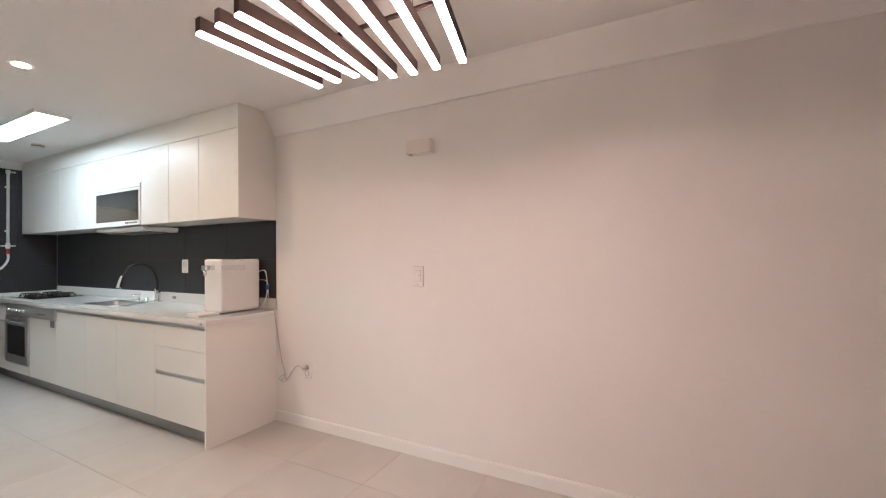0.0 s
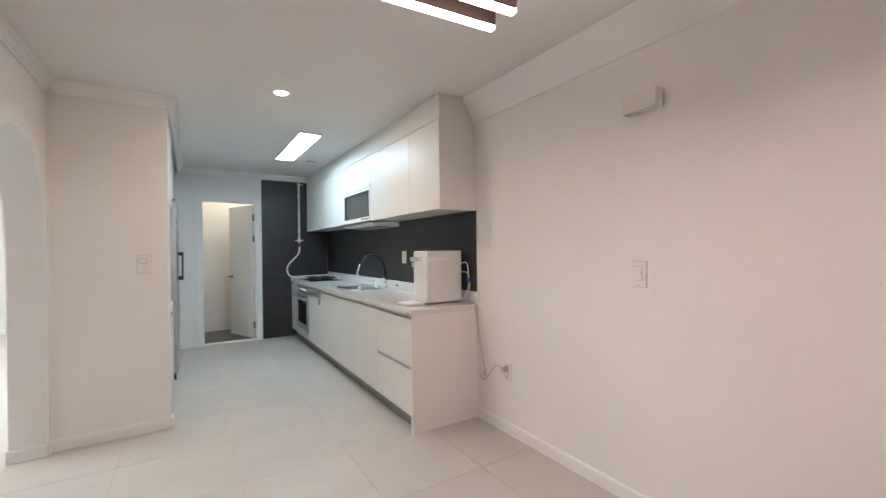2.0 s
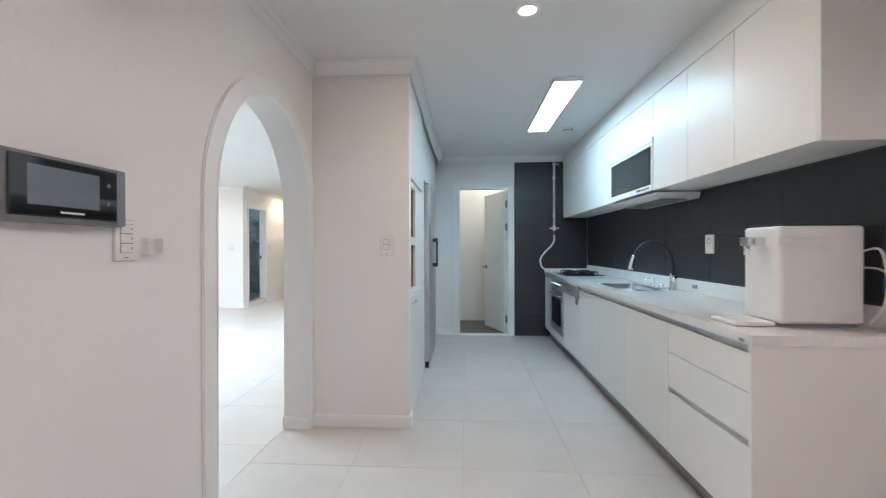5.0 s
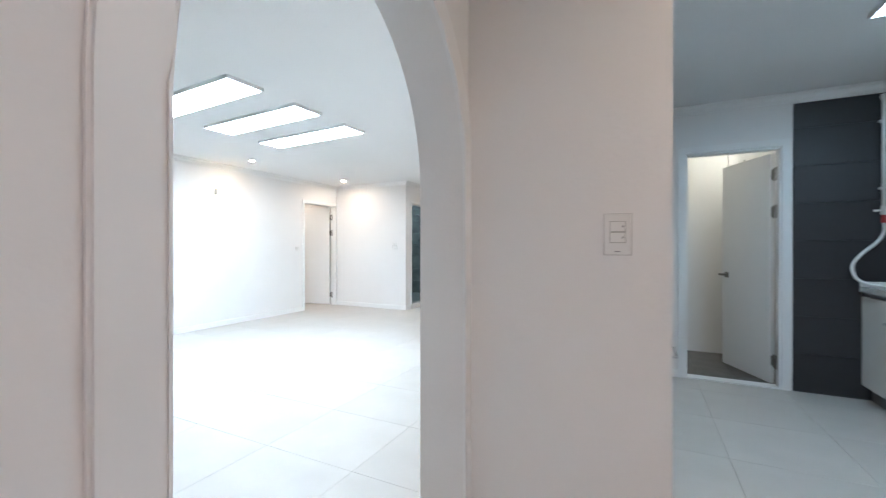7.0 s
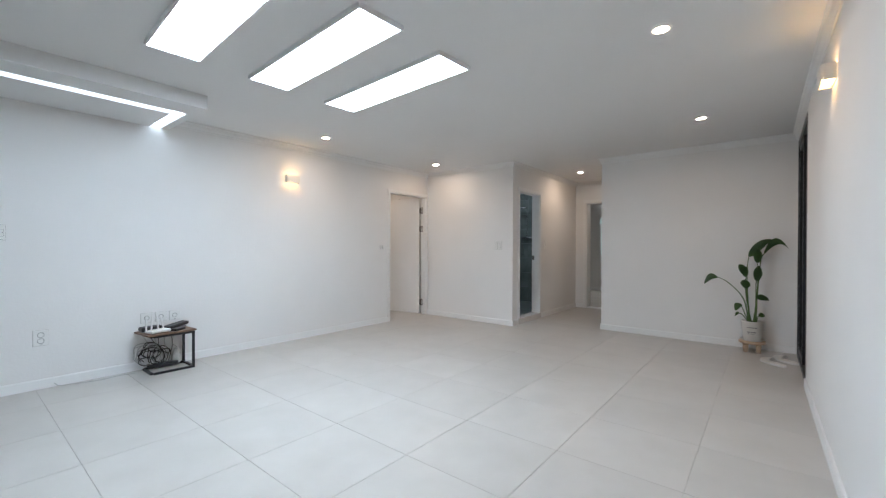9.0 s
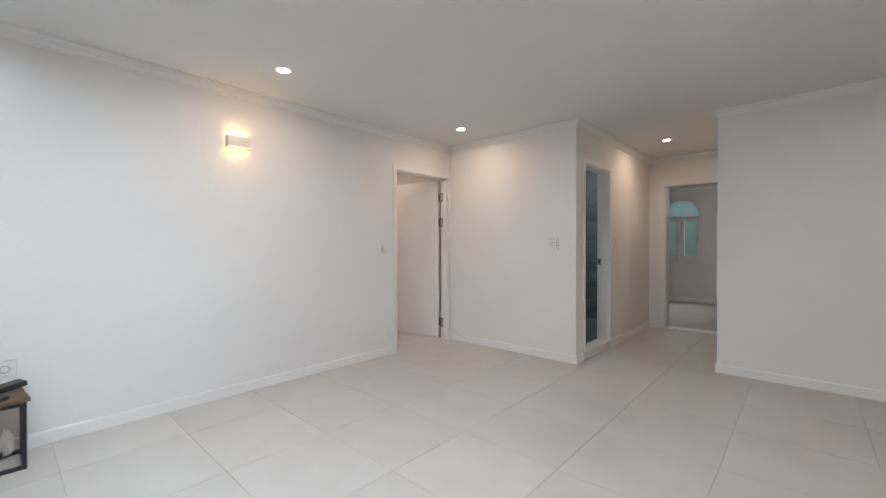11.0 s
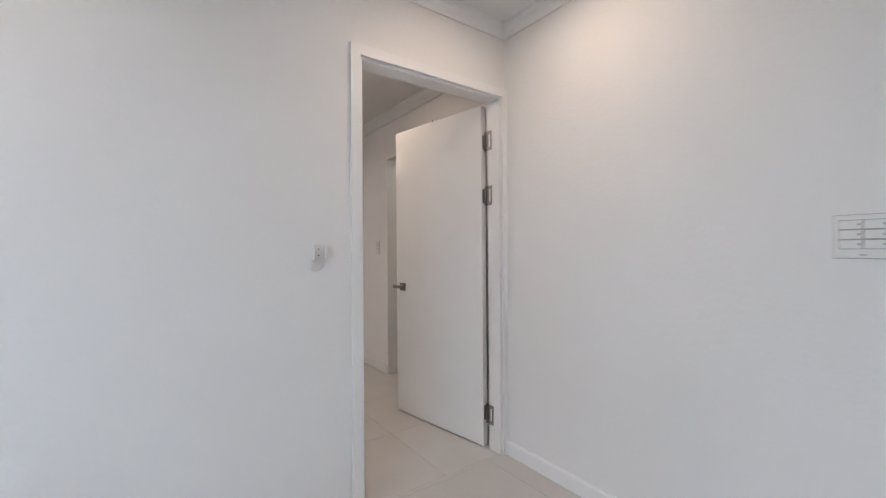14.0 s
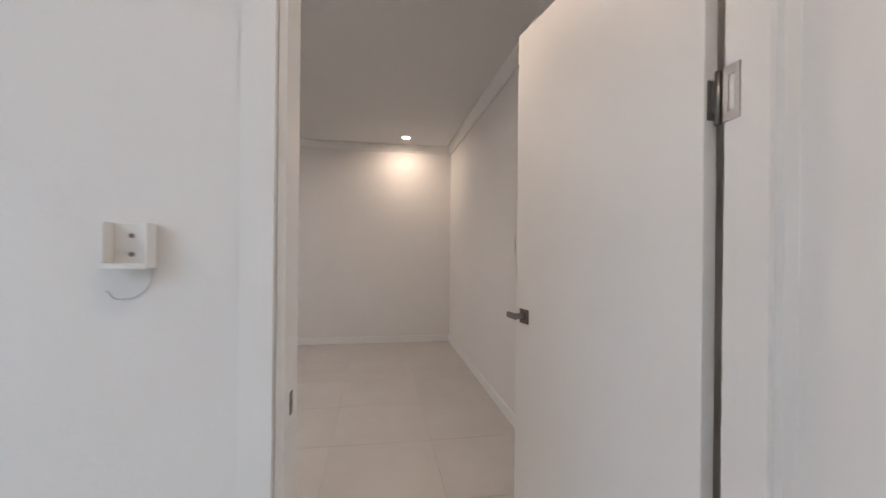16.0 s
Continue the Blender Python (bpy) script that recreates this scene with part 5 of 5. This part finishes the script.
structure("wall_recess_back", wall_mesh("y", 4.8, 4.84, AX, PIER_X - 0.095, 0, CEIL), M_WALL, "white side of the refrigerator recess", "wall")
structure("wall_recess_far", wall_mesh("y", 5.61, 5.66, AX, PIER_X - 0.095, 0, CEIL), M_WALL, "white side of the refrigerator recess", "wall")

# ---- living room ----
st = thing("side_table", pose(-7.475, 4.75, 0), "small walnut C-shaped side table on a black steel frame", "side table")
for x in (-0.125, 0.125):
    part("leg", box(x - 0.01, 0.155, 0.0, x + 0.01, 0.175, 0.349, 0.001), M_BFRAME, st)
for y in (-0.165, 0.165):
    part("rail", box(-0.1145, y - 0.01, 0.329, 0.1145, y + 0.01, 0.349, 0.001), M_BFRAME, st)
    part("foot_rail", box(-0.1145, y - 0.01, 0.0, 0.1145, y + 0.01, 0.02, 0.001), M_BFRAME, st)
for x in (-0.125, 0.125):
    part("rail", box(x - 0.01, -0.1545, 0.329, x + 0.01, 0.1545, 0.349, 0.001), M_BFRAME, st)
for x in (-0.125, 0.125):
    part("foot_rail", box(x - 0.01, -0.1545, 0.0, x + 0.01, 0.1545, 0.02, 0.001), M_BFRAME, st)
part("tabletop", turned(box(-0.15, -0.222, 0.35, 0.15, 0.178, 0.366, 0.002), pose(0, 0, 0, 0, 0, 5)), M_WOODTOP, st, "walnut board")
TZ = 0.3665
ro = thing("wifi_router", pose(-7.4, 4.645, TZ, 0, 0, 15), "white router with four upright antennas", "router")
part("body", box(-0.05, -0.085, 0.004, 0.05, 0.085, 0.028, 0.008, 3), M_PLASTIC, ro)
part("grille", box(-0.03, -0.06, 0.0275, 0.035, 0.06, 0.0295, 0.001), M_IVORY, ro)
for x, y, tilt in ((-0.045, -0.075, 0), (-0.05, -0.03, -3), (-0.05, 0.03, 4), (-0.045, 0.075, 12)):
    part("antenna", turned(box(-0.004, -0.007, 0, 0.004, 0.007, 0.14, 0.002), pose(x, y, 0.012, tilt, 0, 0)), M_PLASTIC, ro)
for k in range(4):
    part("foot", cyl(0.006, 0, 0.005, 0.04 if k % 2 else -0.04, 0.07 if k > 1 else -0.07, 10), M_GREYP, ro)
s1 = thing("set_top_box", pose(-7.535, 4.62, TZ, 0, 0, 5), "low black set-top box behind the router", "set-top box")
part("body", box(-0.05, -0.08, 0.003, 0.045, 0.09, 0.045, 0.014, 3), M_BLACK, s1)
part("foot", box(-0.04, -0.07, 0.0, 0.035, 0.07, 0.0035), M_GREYP, s1)
s2 = thing("set_top_box", pose(-7.53, 4.83, TZ, 0, 0, 20), "slanted black media box on the side table", "set-top box")
part("body", turned(box(-0.045, -0.1, 0.0, 0.045, 0.1, 0.03, 0.009, 3), pose(0, 0, 0.014, 7, 0, 0)), M_BLACK, s2)
part("foot", box(-0.03, -0.06, 0.0, 0.03, 0.08, 0.016), M_GREYP, s2)
rm = thing("small_black_box", pose(-7.395, 4.8, TZ, 0, 0, 30), "small flat black adapter on the side table", "adapter")
part("body", box(-0.035, -0.055, 0.0, 0.035, 0.055, 0.02, 0.005), M_BLACK, rm)
rng = random.Random(5)
cb = thing("cable_bundle", pose(0, 0, 0), "tangled black and grey cables under the side table", "cables")
for k in range(9):
    cy, cz, r = 4.56 + 0.03 * k * 0.5 + rng.uniform(-0.02, 0.05), 0.14 + rng.uniform(-0.03, 0.05), rng.uniform(0.05, 0.11)
    pts = []
    for j in range(15):
        a = j * 0.75 + rng.uniform(-0.2, 0.2)
        pts.append((-7.53 + 0.05 * math.sin(a * 0.6 + k) + rng.uniform(-0.02, 0.02), cy + r * math.cos(a) * rng.uniform(0.8, 1.15), max(0.012, cz + r * math.sin(a) * rng.uniform(0.75, 1.1))))
    part("cable", tube(pts, rng.choice((0.0028, 0.0035, 0.004)), 6, 4), M_BLACK if k % 3 else M_HOSE, cb)
for k in range(7):
    y0, y1 = 4.58 + 0.045 * k, 4.66 + 0.03 * k
    part("cable", tube([(-7.6, y0 + 0.02, TZ + 0.03), (-7.61, y0, 0.33), (-7.58, (y0 + y1) / 2 + rng.uniform(-0.05, 0.05), 0.22), (-7.54, y1 + rng.uniform(-0.03, 0.06), 0.12 + rng.uniform(0, 0.05)), (-7.55, y1 - 0.05, 0.03)], 0.0028, 6, 6), M_BLACK if k % 2 else M_HOSE, cb)
part("bag", turned(lathe([(0.0, 0.0), (0.05, 0.0), (0.075, 0.03), (0.07, 0.12), (0.04, 0.19), (0.015, 0.21), (0.0, 0.21)], 12), Matrix.Translation((-7.56, 4.84, 0.022)) @ Matrix.Diagonal((0.35, 0.6, 0.7, 1))), M_HOSE, cb, "crumpled pale cable pouch")
part("power_strip", box(-7.57, 4.6, 0.021, -7.51, 4.84, 0.054, 0.006), M_BLACK, cb, "black power strip")
fl = thing("floor_cable", pose(0, 0, 0), "thin pale cable along the baseboard", "cable")
part("wire", tube([(-7.52, 4.5, 0.006), (-7.56, 4.4, 0.005), (-7.54, 4.25, 0.005), (-7.58, 4.12, 0.005), (-7.61, 4.02, 0.006), (-7.625, 3.99, 0.03)], 0.0026, 6), M_HOSE, fl)

# plant on a low stand
PLX, PLY = -3.225, 9.085
ps = thing("plant_stand", pose(PLX, PLY, 0), "round beech plant stand with stubby legs", "plant stand")
part("seat", lathe([(0, 0.095), (0.115, 0.095), (0.122, 0.1), (0.122, 0.118), (0.115, 0.124), (0, 0.124)]), M_LIGHTWOOD, ps)
for k in range(4):
    a = math.pi / 4 + k * math.pi / 2
    part("leg", cyl(0.022, 0.0, 0.0945, 0.08 * math.cos(a), 0.08 * math.sin(a), 16, 0.026), M_LIGHTWOOD, ps)
sa = thing("saucer", pose(PLX, PLY, 0.1245), "pale ceramic saucer under the pot", "saucer")
part("dish", lathe([(0, 0.0), (0.09, 0.0), (0.108, 0.02), (0.104, 0.02), (0.088, 0.005), (0, 0.005)]), M_POT, sa)
pl = thing("potted_plant", pose(PLX, PLY, 0.13), "tall broad-leaved plant in a printed white pot", "plant")
pot = part("pot", lathe([(0, 0.0), (0.072, 0.0), (0.08, 0.01), (0.097, 0.19), (0.102, 0.2), (0.102, 0.212), (0.094, 0.212), (0.09, 0.19), (0, 0.185)], 36), M_POT, pl, "off-white ceramic pot with dark print")
for z, ws in ((0.14, (0.012, 0.02, 0.016, 0.02)), (0.09, (0.03, 0.014, 0.022)), (0.075, (0.02, 0.035))):
    a = -2.05
    bm = bmesh.new()
    r = 0.0806 + 0.0945 * z
    for w in ws:
        n = 4
        vs = [[bm.verts.new(((r + 0.0012) * math.cos(a + w / 0.095 * k / n), (r + 0.0012) * math.sin(a + w / 0.095 * k / n), zz)) for k in range(n + 1)] for zz in (z, z + 0.011 if z > 0.08 else z + 0.004)]
        for k in range(n):
            bm.faces.new((vs[0][k], vs[0][k + 1], vs[1][k + 1], vs[1][k]))
        a += (w + 0.008) / 0.095
    part("print", bm, M_MARK, pot, "dark printed bars")
part("soil", lathe([(0, 0.197), (0.05, 0.199), (0.089, 0.192)], 24), M_SOIL, pl)


def leaf_blade(base, tip, sag, width, fold=0.22):
    """A paddle leaf from its stalk's end to its tip, bowed downwards and folded along the rib."""
    base, tip = Vector(base), Vector(tip)
    way = tip - base
    side = way.cross(Vector((0.25, 1.0, 0.15)))
    if side.length < 0.02:
        side = way.cross(Vector((1, 0, 0)))
    side.normalize()
    up = side.cross(way).normalized()
    bm = bmesh.new()
    rows = []
    n = 14
    for i in range(n + 1):
        t = i / n
        p = base + way * t + Vector((0, 0, sag * 4 * t * (1 - t)))
        w = width * (math.sin(math.pi * min(1, t * 0.97 + 0.03) ** 0.8) ** 0.75) + 0.001
        row = []
        for k in range(-3, 4):
            u = k / 3
            wave = 0.06 * width * math.sin(9 * t + 2.0 * k)
            row.append(bm.verts.new(p + side * (w * u) + up * (fold * w * abs(u) + wave * abs(u))))
        rows.append(row)
    for a, b in zip(rows, rows[1:]):
        for k in range(6):
            bm.faces.new((a[k], a[k + 1], b[k + 1], b[k])).smooth = True
    bmesh.ops.solidify(bm, geom=bm.faces, thickness=0.0012)
    return bm


# stalks (points over the pot) and the blade that each one carries: tip, bow and half width
LEAVES = [
    ([(-0.03, 0, 0.19), (-0.08, -0.01, 0.45), (-0.21, -0.03, 0.62), (-0.32, -0.05, 0.69)], (-0.45, -0.07, 0.6), 0.045, 0.042),
    ([(-0.02, 0.01, 0.19), (-0.045, 0.02, 0.5), (-0.05, 0.03, 0.78), (-0.035, 0.03, 0.93)], (0.16, 0.0, 1.12), 0.03, 0.052),
    ([(-0.01, 0.02, 0.19), (-0.05, 0.03, 0.42), (-0.065, 0.03, 0.62), (-0.06, 0.02, 0.7)], (-0.12, -0.05, 0.84), 0.02, 0.05),
    ([(0.03, 0, 0.19), (0.04, 0.01, 0.5), (0.05, 0.01, 0.75), (0.04, 0.0, 0.86)], (0.045, -0.06, 1.02), 0.01, 0.05),
    ([(0.02, 0.02, 0.19), (0.045, 0.03, 0.55), (0.07, 0.02, 0.88), (0.1, 0.0, 0.97)], (0.3, -0.03, 1.02), 0.1, 0.045),
    ([(0.01, -0.02, 0.19), (0.03, -0.03, 0.4), (0.03, -0.03, 0.6), (0.035, -0.03, 0.66)], (0.055, -0.09, 0.83), 0.01, 0.05),
    ([(-0.02, -0.02, 0.19), (-0.04, -0.03, 0.4), (-0.05, -0.04, 0.52), (-0.055, -0.04, 0.57)], (-0.075, -0.1, 0.67), 0.01, 0.055),
    ([(0.03, -0.02, 0.19), (0.04, -0.03, 0.36), (0.035, -0.04, 0.45), (0.03, -0.04, 0.48)], (0.145, -0.08, 0.46), 0.012, 0.04),
    ([(-0.03, -0.01, 0.19), (-0.07, -0.02, 0.3), (-0.1, -0.03, 0.38), (-0.11, -0.03, 0.4)], (-0.15, -0.08, 0.32), 0.02, 0.042),
    ([(-0.035, 0.0, 0.19), (-0.07, -0.02, 0.25), (-0.1, -0.03, 0.285), (-0.11, -0.04, 0.29)], (-0.155, -0.06, 0.255), 0.02, 0.018),
    ([(0.035, 0.0, 0.19), (0.045, -0.02, 0.25), (0.05, -0.03, 0.27), (0.055, -0.04, 0.275)], (0.11, -0.09, 0.29), 0.01, 0.032),
]
for stalk, tip, sag, width in LEAVES:
    s_ = part("stalk", tube(stalk, 0.0075 if stalk[-1][2] > 0.5 else 0.005, 8, 6, 0.0035), M_STEM, pl)
    part("leaf", leaf_blade(stalk[-1], tip, sag, width * 0.8), M_LEAF, s_)

def slipper(place, label):
    d = thing("slipper", place, label, "slipper", "pair of slippers")
    def sole(z0, z1, grow):
        pts = []
        for k in range(28):
            a = 2 * math.pi * k / 28
            r = 0.042 + 0.008 * math.cos(2 * a) * 0.3
            pts.append(((0.125 + grow) * math.cos(a), (r + grow - 0.006 * math.cos(a)) * math.sin(a) * 1.05))
        return prism(pts, z0, z1, "z")
    part("sole", sole(0.0, 0.014, 0.002), M_PLASTIC, d)
    part("insole", sole(0.0145, 0.019, -0.004), M_FABRIC, d, "cream insole")
    bm = bmesh.new()
    rows = []
    for i in range(9):
        x = 0.005 + 0.118 * i / 8
        hw = 0.046 * math.sqrt(max(0.03, 1 - (max(0, x - 0.03) / 0.1) ** 2))
        hh = 0.05 * (1 - 0.55 * i / 8) * (0.35 if i == 8 else 1)
        rows.append([bm.verts.new((x, hw * math.cos(math.pi * k / 10), 0.015 + hh * math.sin(math.pi * k / 10))) for k in range(11)])
    for a, b in zip(rows, rows[1:]):
        for k in range(10):
            bm.faces.new((a[k], a[k + 1], b[k + 1], b[k])).smooth = True
    bmesh.ops.solidify(bm, geom=bm.faces, thickness=0.004)
    part("upper", bm, M_FABRIC, d, "soft cream upper")
    return d


slipper(pose(-3.05, 8.6, 0, 0, 0, 140), "cream house slipper on the floor by the plant")
slipper(pose(-2.95, 8.78, 0, 0, 0, 140), "cream house slipper beside its pair")

# bathroom pieces seen through the doorway
sh = thing("shower_mixer", pose(-6.95, HY - 0.11, 1.35), "chrome shower mixer on the tiled wall", "shower")
part("bar", tube([(-0.1, -0.05, 0), (0.1, -0.05, 0)], 0.018, 12, 0), M_CHROME, sh)
part("riser", tube([(0, -0.05, 0), (0, -0.05, 0.55), (0, -0.25, 0.6)], 0.009, 10, 0), M_CHROME, sh)
part("head", turned(lathe([(0, 0.0), (0.1, 0.0), (0.1, -0.012), (0, -0.012)], 24), pose(0, -0.25, 0.6)), M_CHROME, sh)
for x in (-0.08, 0.08):
    part("union", turned(cyl(0.022, 0.0, 0.05, x, 0, 14), pose(0, 0, 0, 90, 0, 0)), M_CHROME, sh)

bs = thing("bathroom_shelf", pose(-7.2, HY - 0.108, 1.0), "two-tier chrome wire shelf on the tiled wall", "shelf")
for z in (0.0, 0.24):
    tray = part("tray", wall_mesh("x", z, z + 0.008, -0.15, 0.15, -0.13, 0.0, [(-0.14, 0.14, -0.12, -0.01)]), M_CHROME, bs)
    tray.data.transform(Matrix(((0, 1, 0, 0), (0, 0, 1, 0), (1, 0, 0, 0), (0, 0, 0, 1))))
    for k in range(7):
        part("wire", tube([(-0.12 + 0.04 * k, -0.121, z + 0.004), (-0.12 + 0.04 * k, -0.009, z + 0.004)], 0.002, 6, 0), M_CHROME, tray)
for x in (-0.146, 0.146):
    part("upright", box(x - 0.004, -0.008, -0.02, x + 0.004, -0.001, 0.29, 0.001), M_CHROME, bs)

# ---- tiles, the pieces of floors and walls ----
def wall_tiles(parent, axis, plane, out, u0, u1, z0, z1, ou, oz, pu, pz, material, gap=0.003, thick=0.008, name="wall_tile"):
    shared = {}
    for i in range(math.floor((u0 - ou) / pu), math.ceil((u1 - ou) / pu)):
        for j in range(math.floor((z0 - oz) / pz), math.ceil((z1 - oz) / pz)):
            a0, a1 = max(u0, ou + i * pu), min(u1, ou + (i + 1) * pu)
            b0, b1 = max(z0, oz + j * pz), min(z1, oz + (j + 1) * pz)
            w, h = round(a1 - a0 - gap, 4), round(b1 - b0 - gap, 4)
            if w < 0.015 or h < 0.015:
                continue
            if (w, h) not in shared:
                bm = box(-w / 2, -h / 2, 0, w / 2, h / 2, thick)
                top = [e for e in bm.edges if all(v.co.z > thick / 2 for v in e.verts)]
                bmesh.ops.bevel(bm, geom=top, offset=0.0012, segments=1, affect="EDGES")
                bmesh.ops.recalc_face_normals(bm, faces=bm.faces)
                me = bpy.data.meshes.new(name)
                bm.to_mesh(me)
                bm.free()
                me.materials.append(material)
                shared[w, h] = me
            ob = new(name, shared[w, h])
            ob.parent = parent
            u, z = (a0 + a1) / 2, (b0 + b1) / 2
            if axis == "x":
                ob.matrix_basis = Matrix(((0, 0, out, plane), (1, 0, 0, u), (0, 1, 0, z), (0, 0, 0, 1)))
            else:
                ob.matrix_basis = Matrix(((1, 0, 0, u), (0, 0, out, plane), (0, 1, 0, z), (0, 0, 0, 1)))


spl = structure("wall_splashback", box(-0.004, 2.5, 0.9, -0.0005, KB, UB), M_DGROUT, "dark grey tiled splashback behind the worktop", "wall tiles")
wall_tiles(spl, "x", -0.004, -1, 2.5, KB - 0.009, 0.951, UB, 2.5, 0.66, 0.6, 0.3, M_SLATE, gap=0.002, thick=0.006)
col = structure("wall_tiled_column", box(-0.965, KB - 0.004, 0.0, -0.012, KB - 0.0005, 2.315), M_DGROUT, "dark grey tiled wall beside the utility door", "wall tiles")
wall_tiles(col, "y", KB - 0.004, -1, -0.965, -0.012, 0.0, 2.315, -0.965, 0.01, 0.6, 0.3, M_SLATE, gap=0.002, thick=0.006)
wall_tiles(bath_n, "y", HY - 0.1, -1, LA + 0.02, BX - 0.13, 0.03, CEIL, LA + 0.1, 0.03, 0.6, 0.3, M_BATH)
wall_tiles(bath_w, "x", LA + 0.01, 1, RA_Y + 0.16, HY - 0.108, 0.03, CEIL, BY + 0.2, 0.03, 0.6, 0.3, M_BATH)
clipped_tiles(bath_f, LA + 0.02, BY + 0.14, BX - 0.135, HY - 0.11, LA + 0.1, 9.0, 0.3, 0.3, 0.03, M_BATH)
clipped_tiles(floor_util, -1.99, KB + 0.1, KX, KB + 1.24, -1.9, KB, 0.3, 0.3, -0.03, M_UTIL)
clipped_tiles(floor_dining, AXL, DIN_Y0, KX, KB + 0.0, -1.627, 3.11, 0.606, 0.596, FZ, M_TILE)
clipped_tiles(floor_living, LA, LIV_Y0, AXL, PY, -4.65, 5.035, 0.625, 0.577, FZ, M_TILE)
clipped_tiles(floor_living, BX, PY, PX, HY, -4.65, 5.035, 0.625, 0.577, FZ, M_TILE)
clipped_tiles(floor_living, RA_X, 5.6, LA, RA_Y, -9.41, 8.22, 0.58, 0.585, FZ, M_TILE)
clipped_tiles(floor_living, RA_X, RA_Y, -8.4, RA_Y + 1.2, -9.41, 8.22, 0.58, 0.585, FZ, M_TILE)
clipped_tiles(floor_living, -9.0, HY + 0.2, -3.4, 14.4, -5.4, 11.4, 1.2, 0.19, FZ, M_PLANK, name="plank")
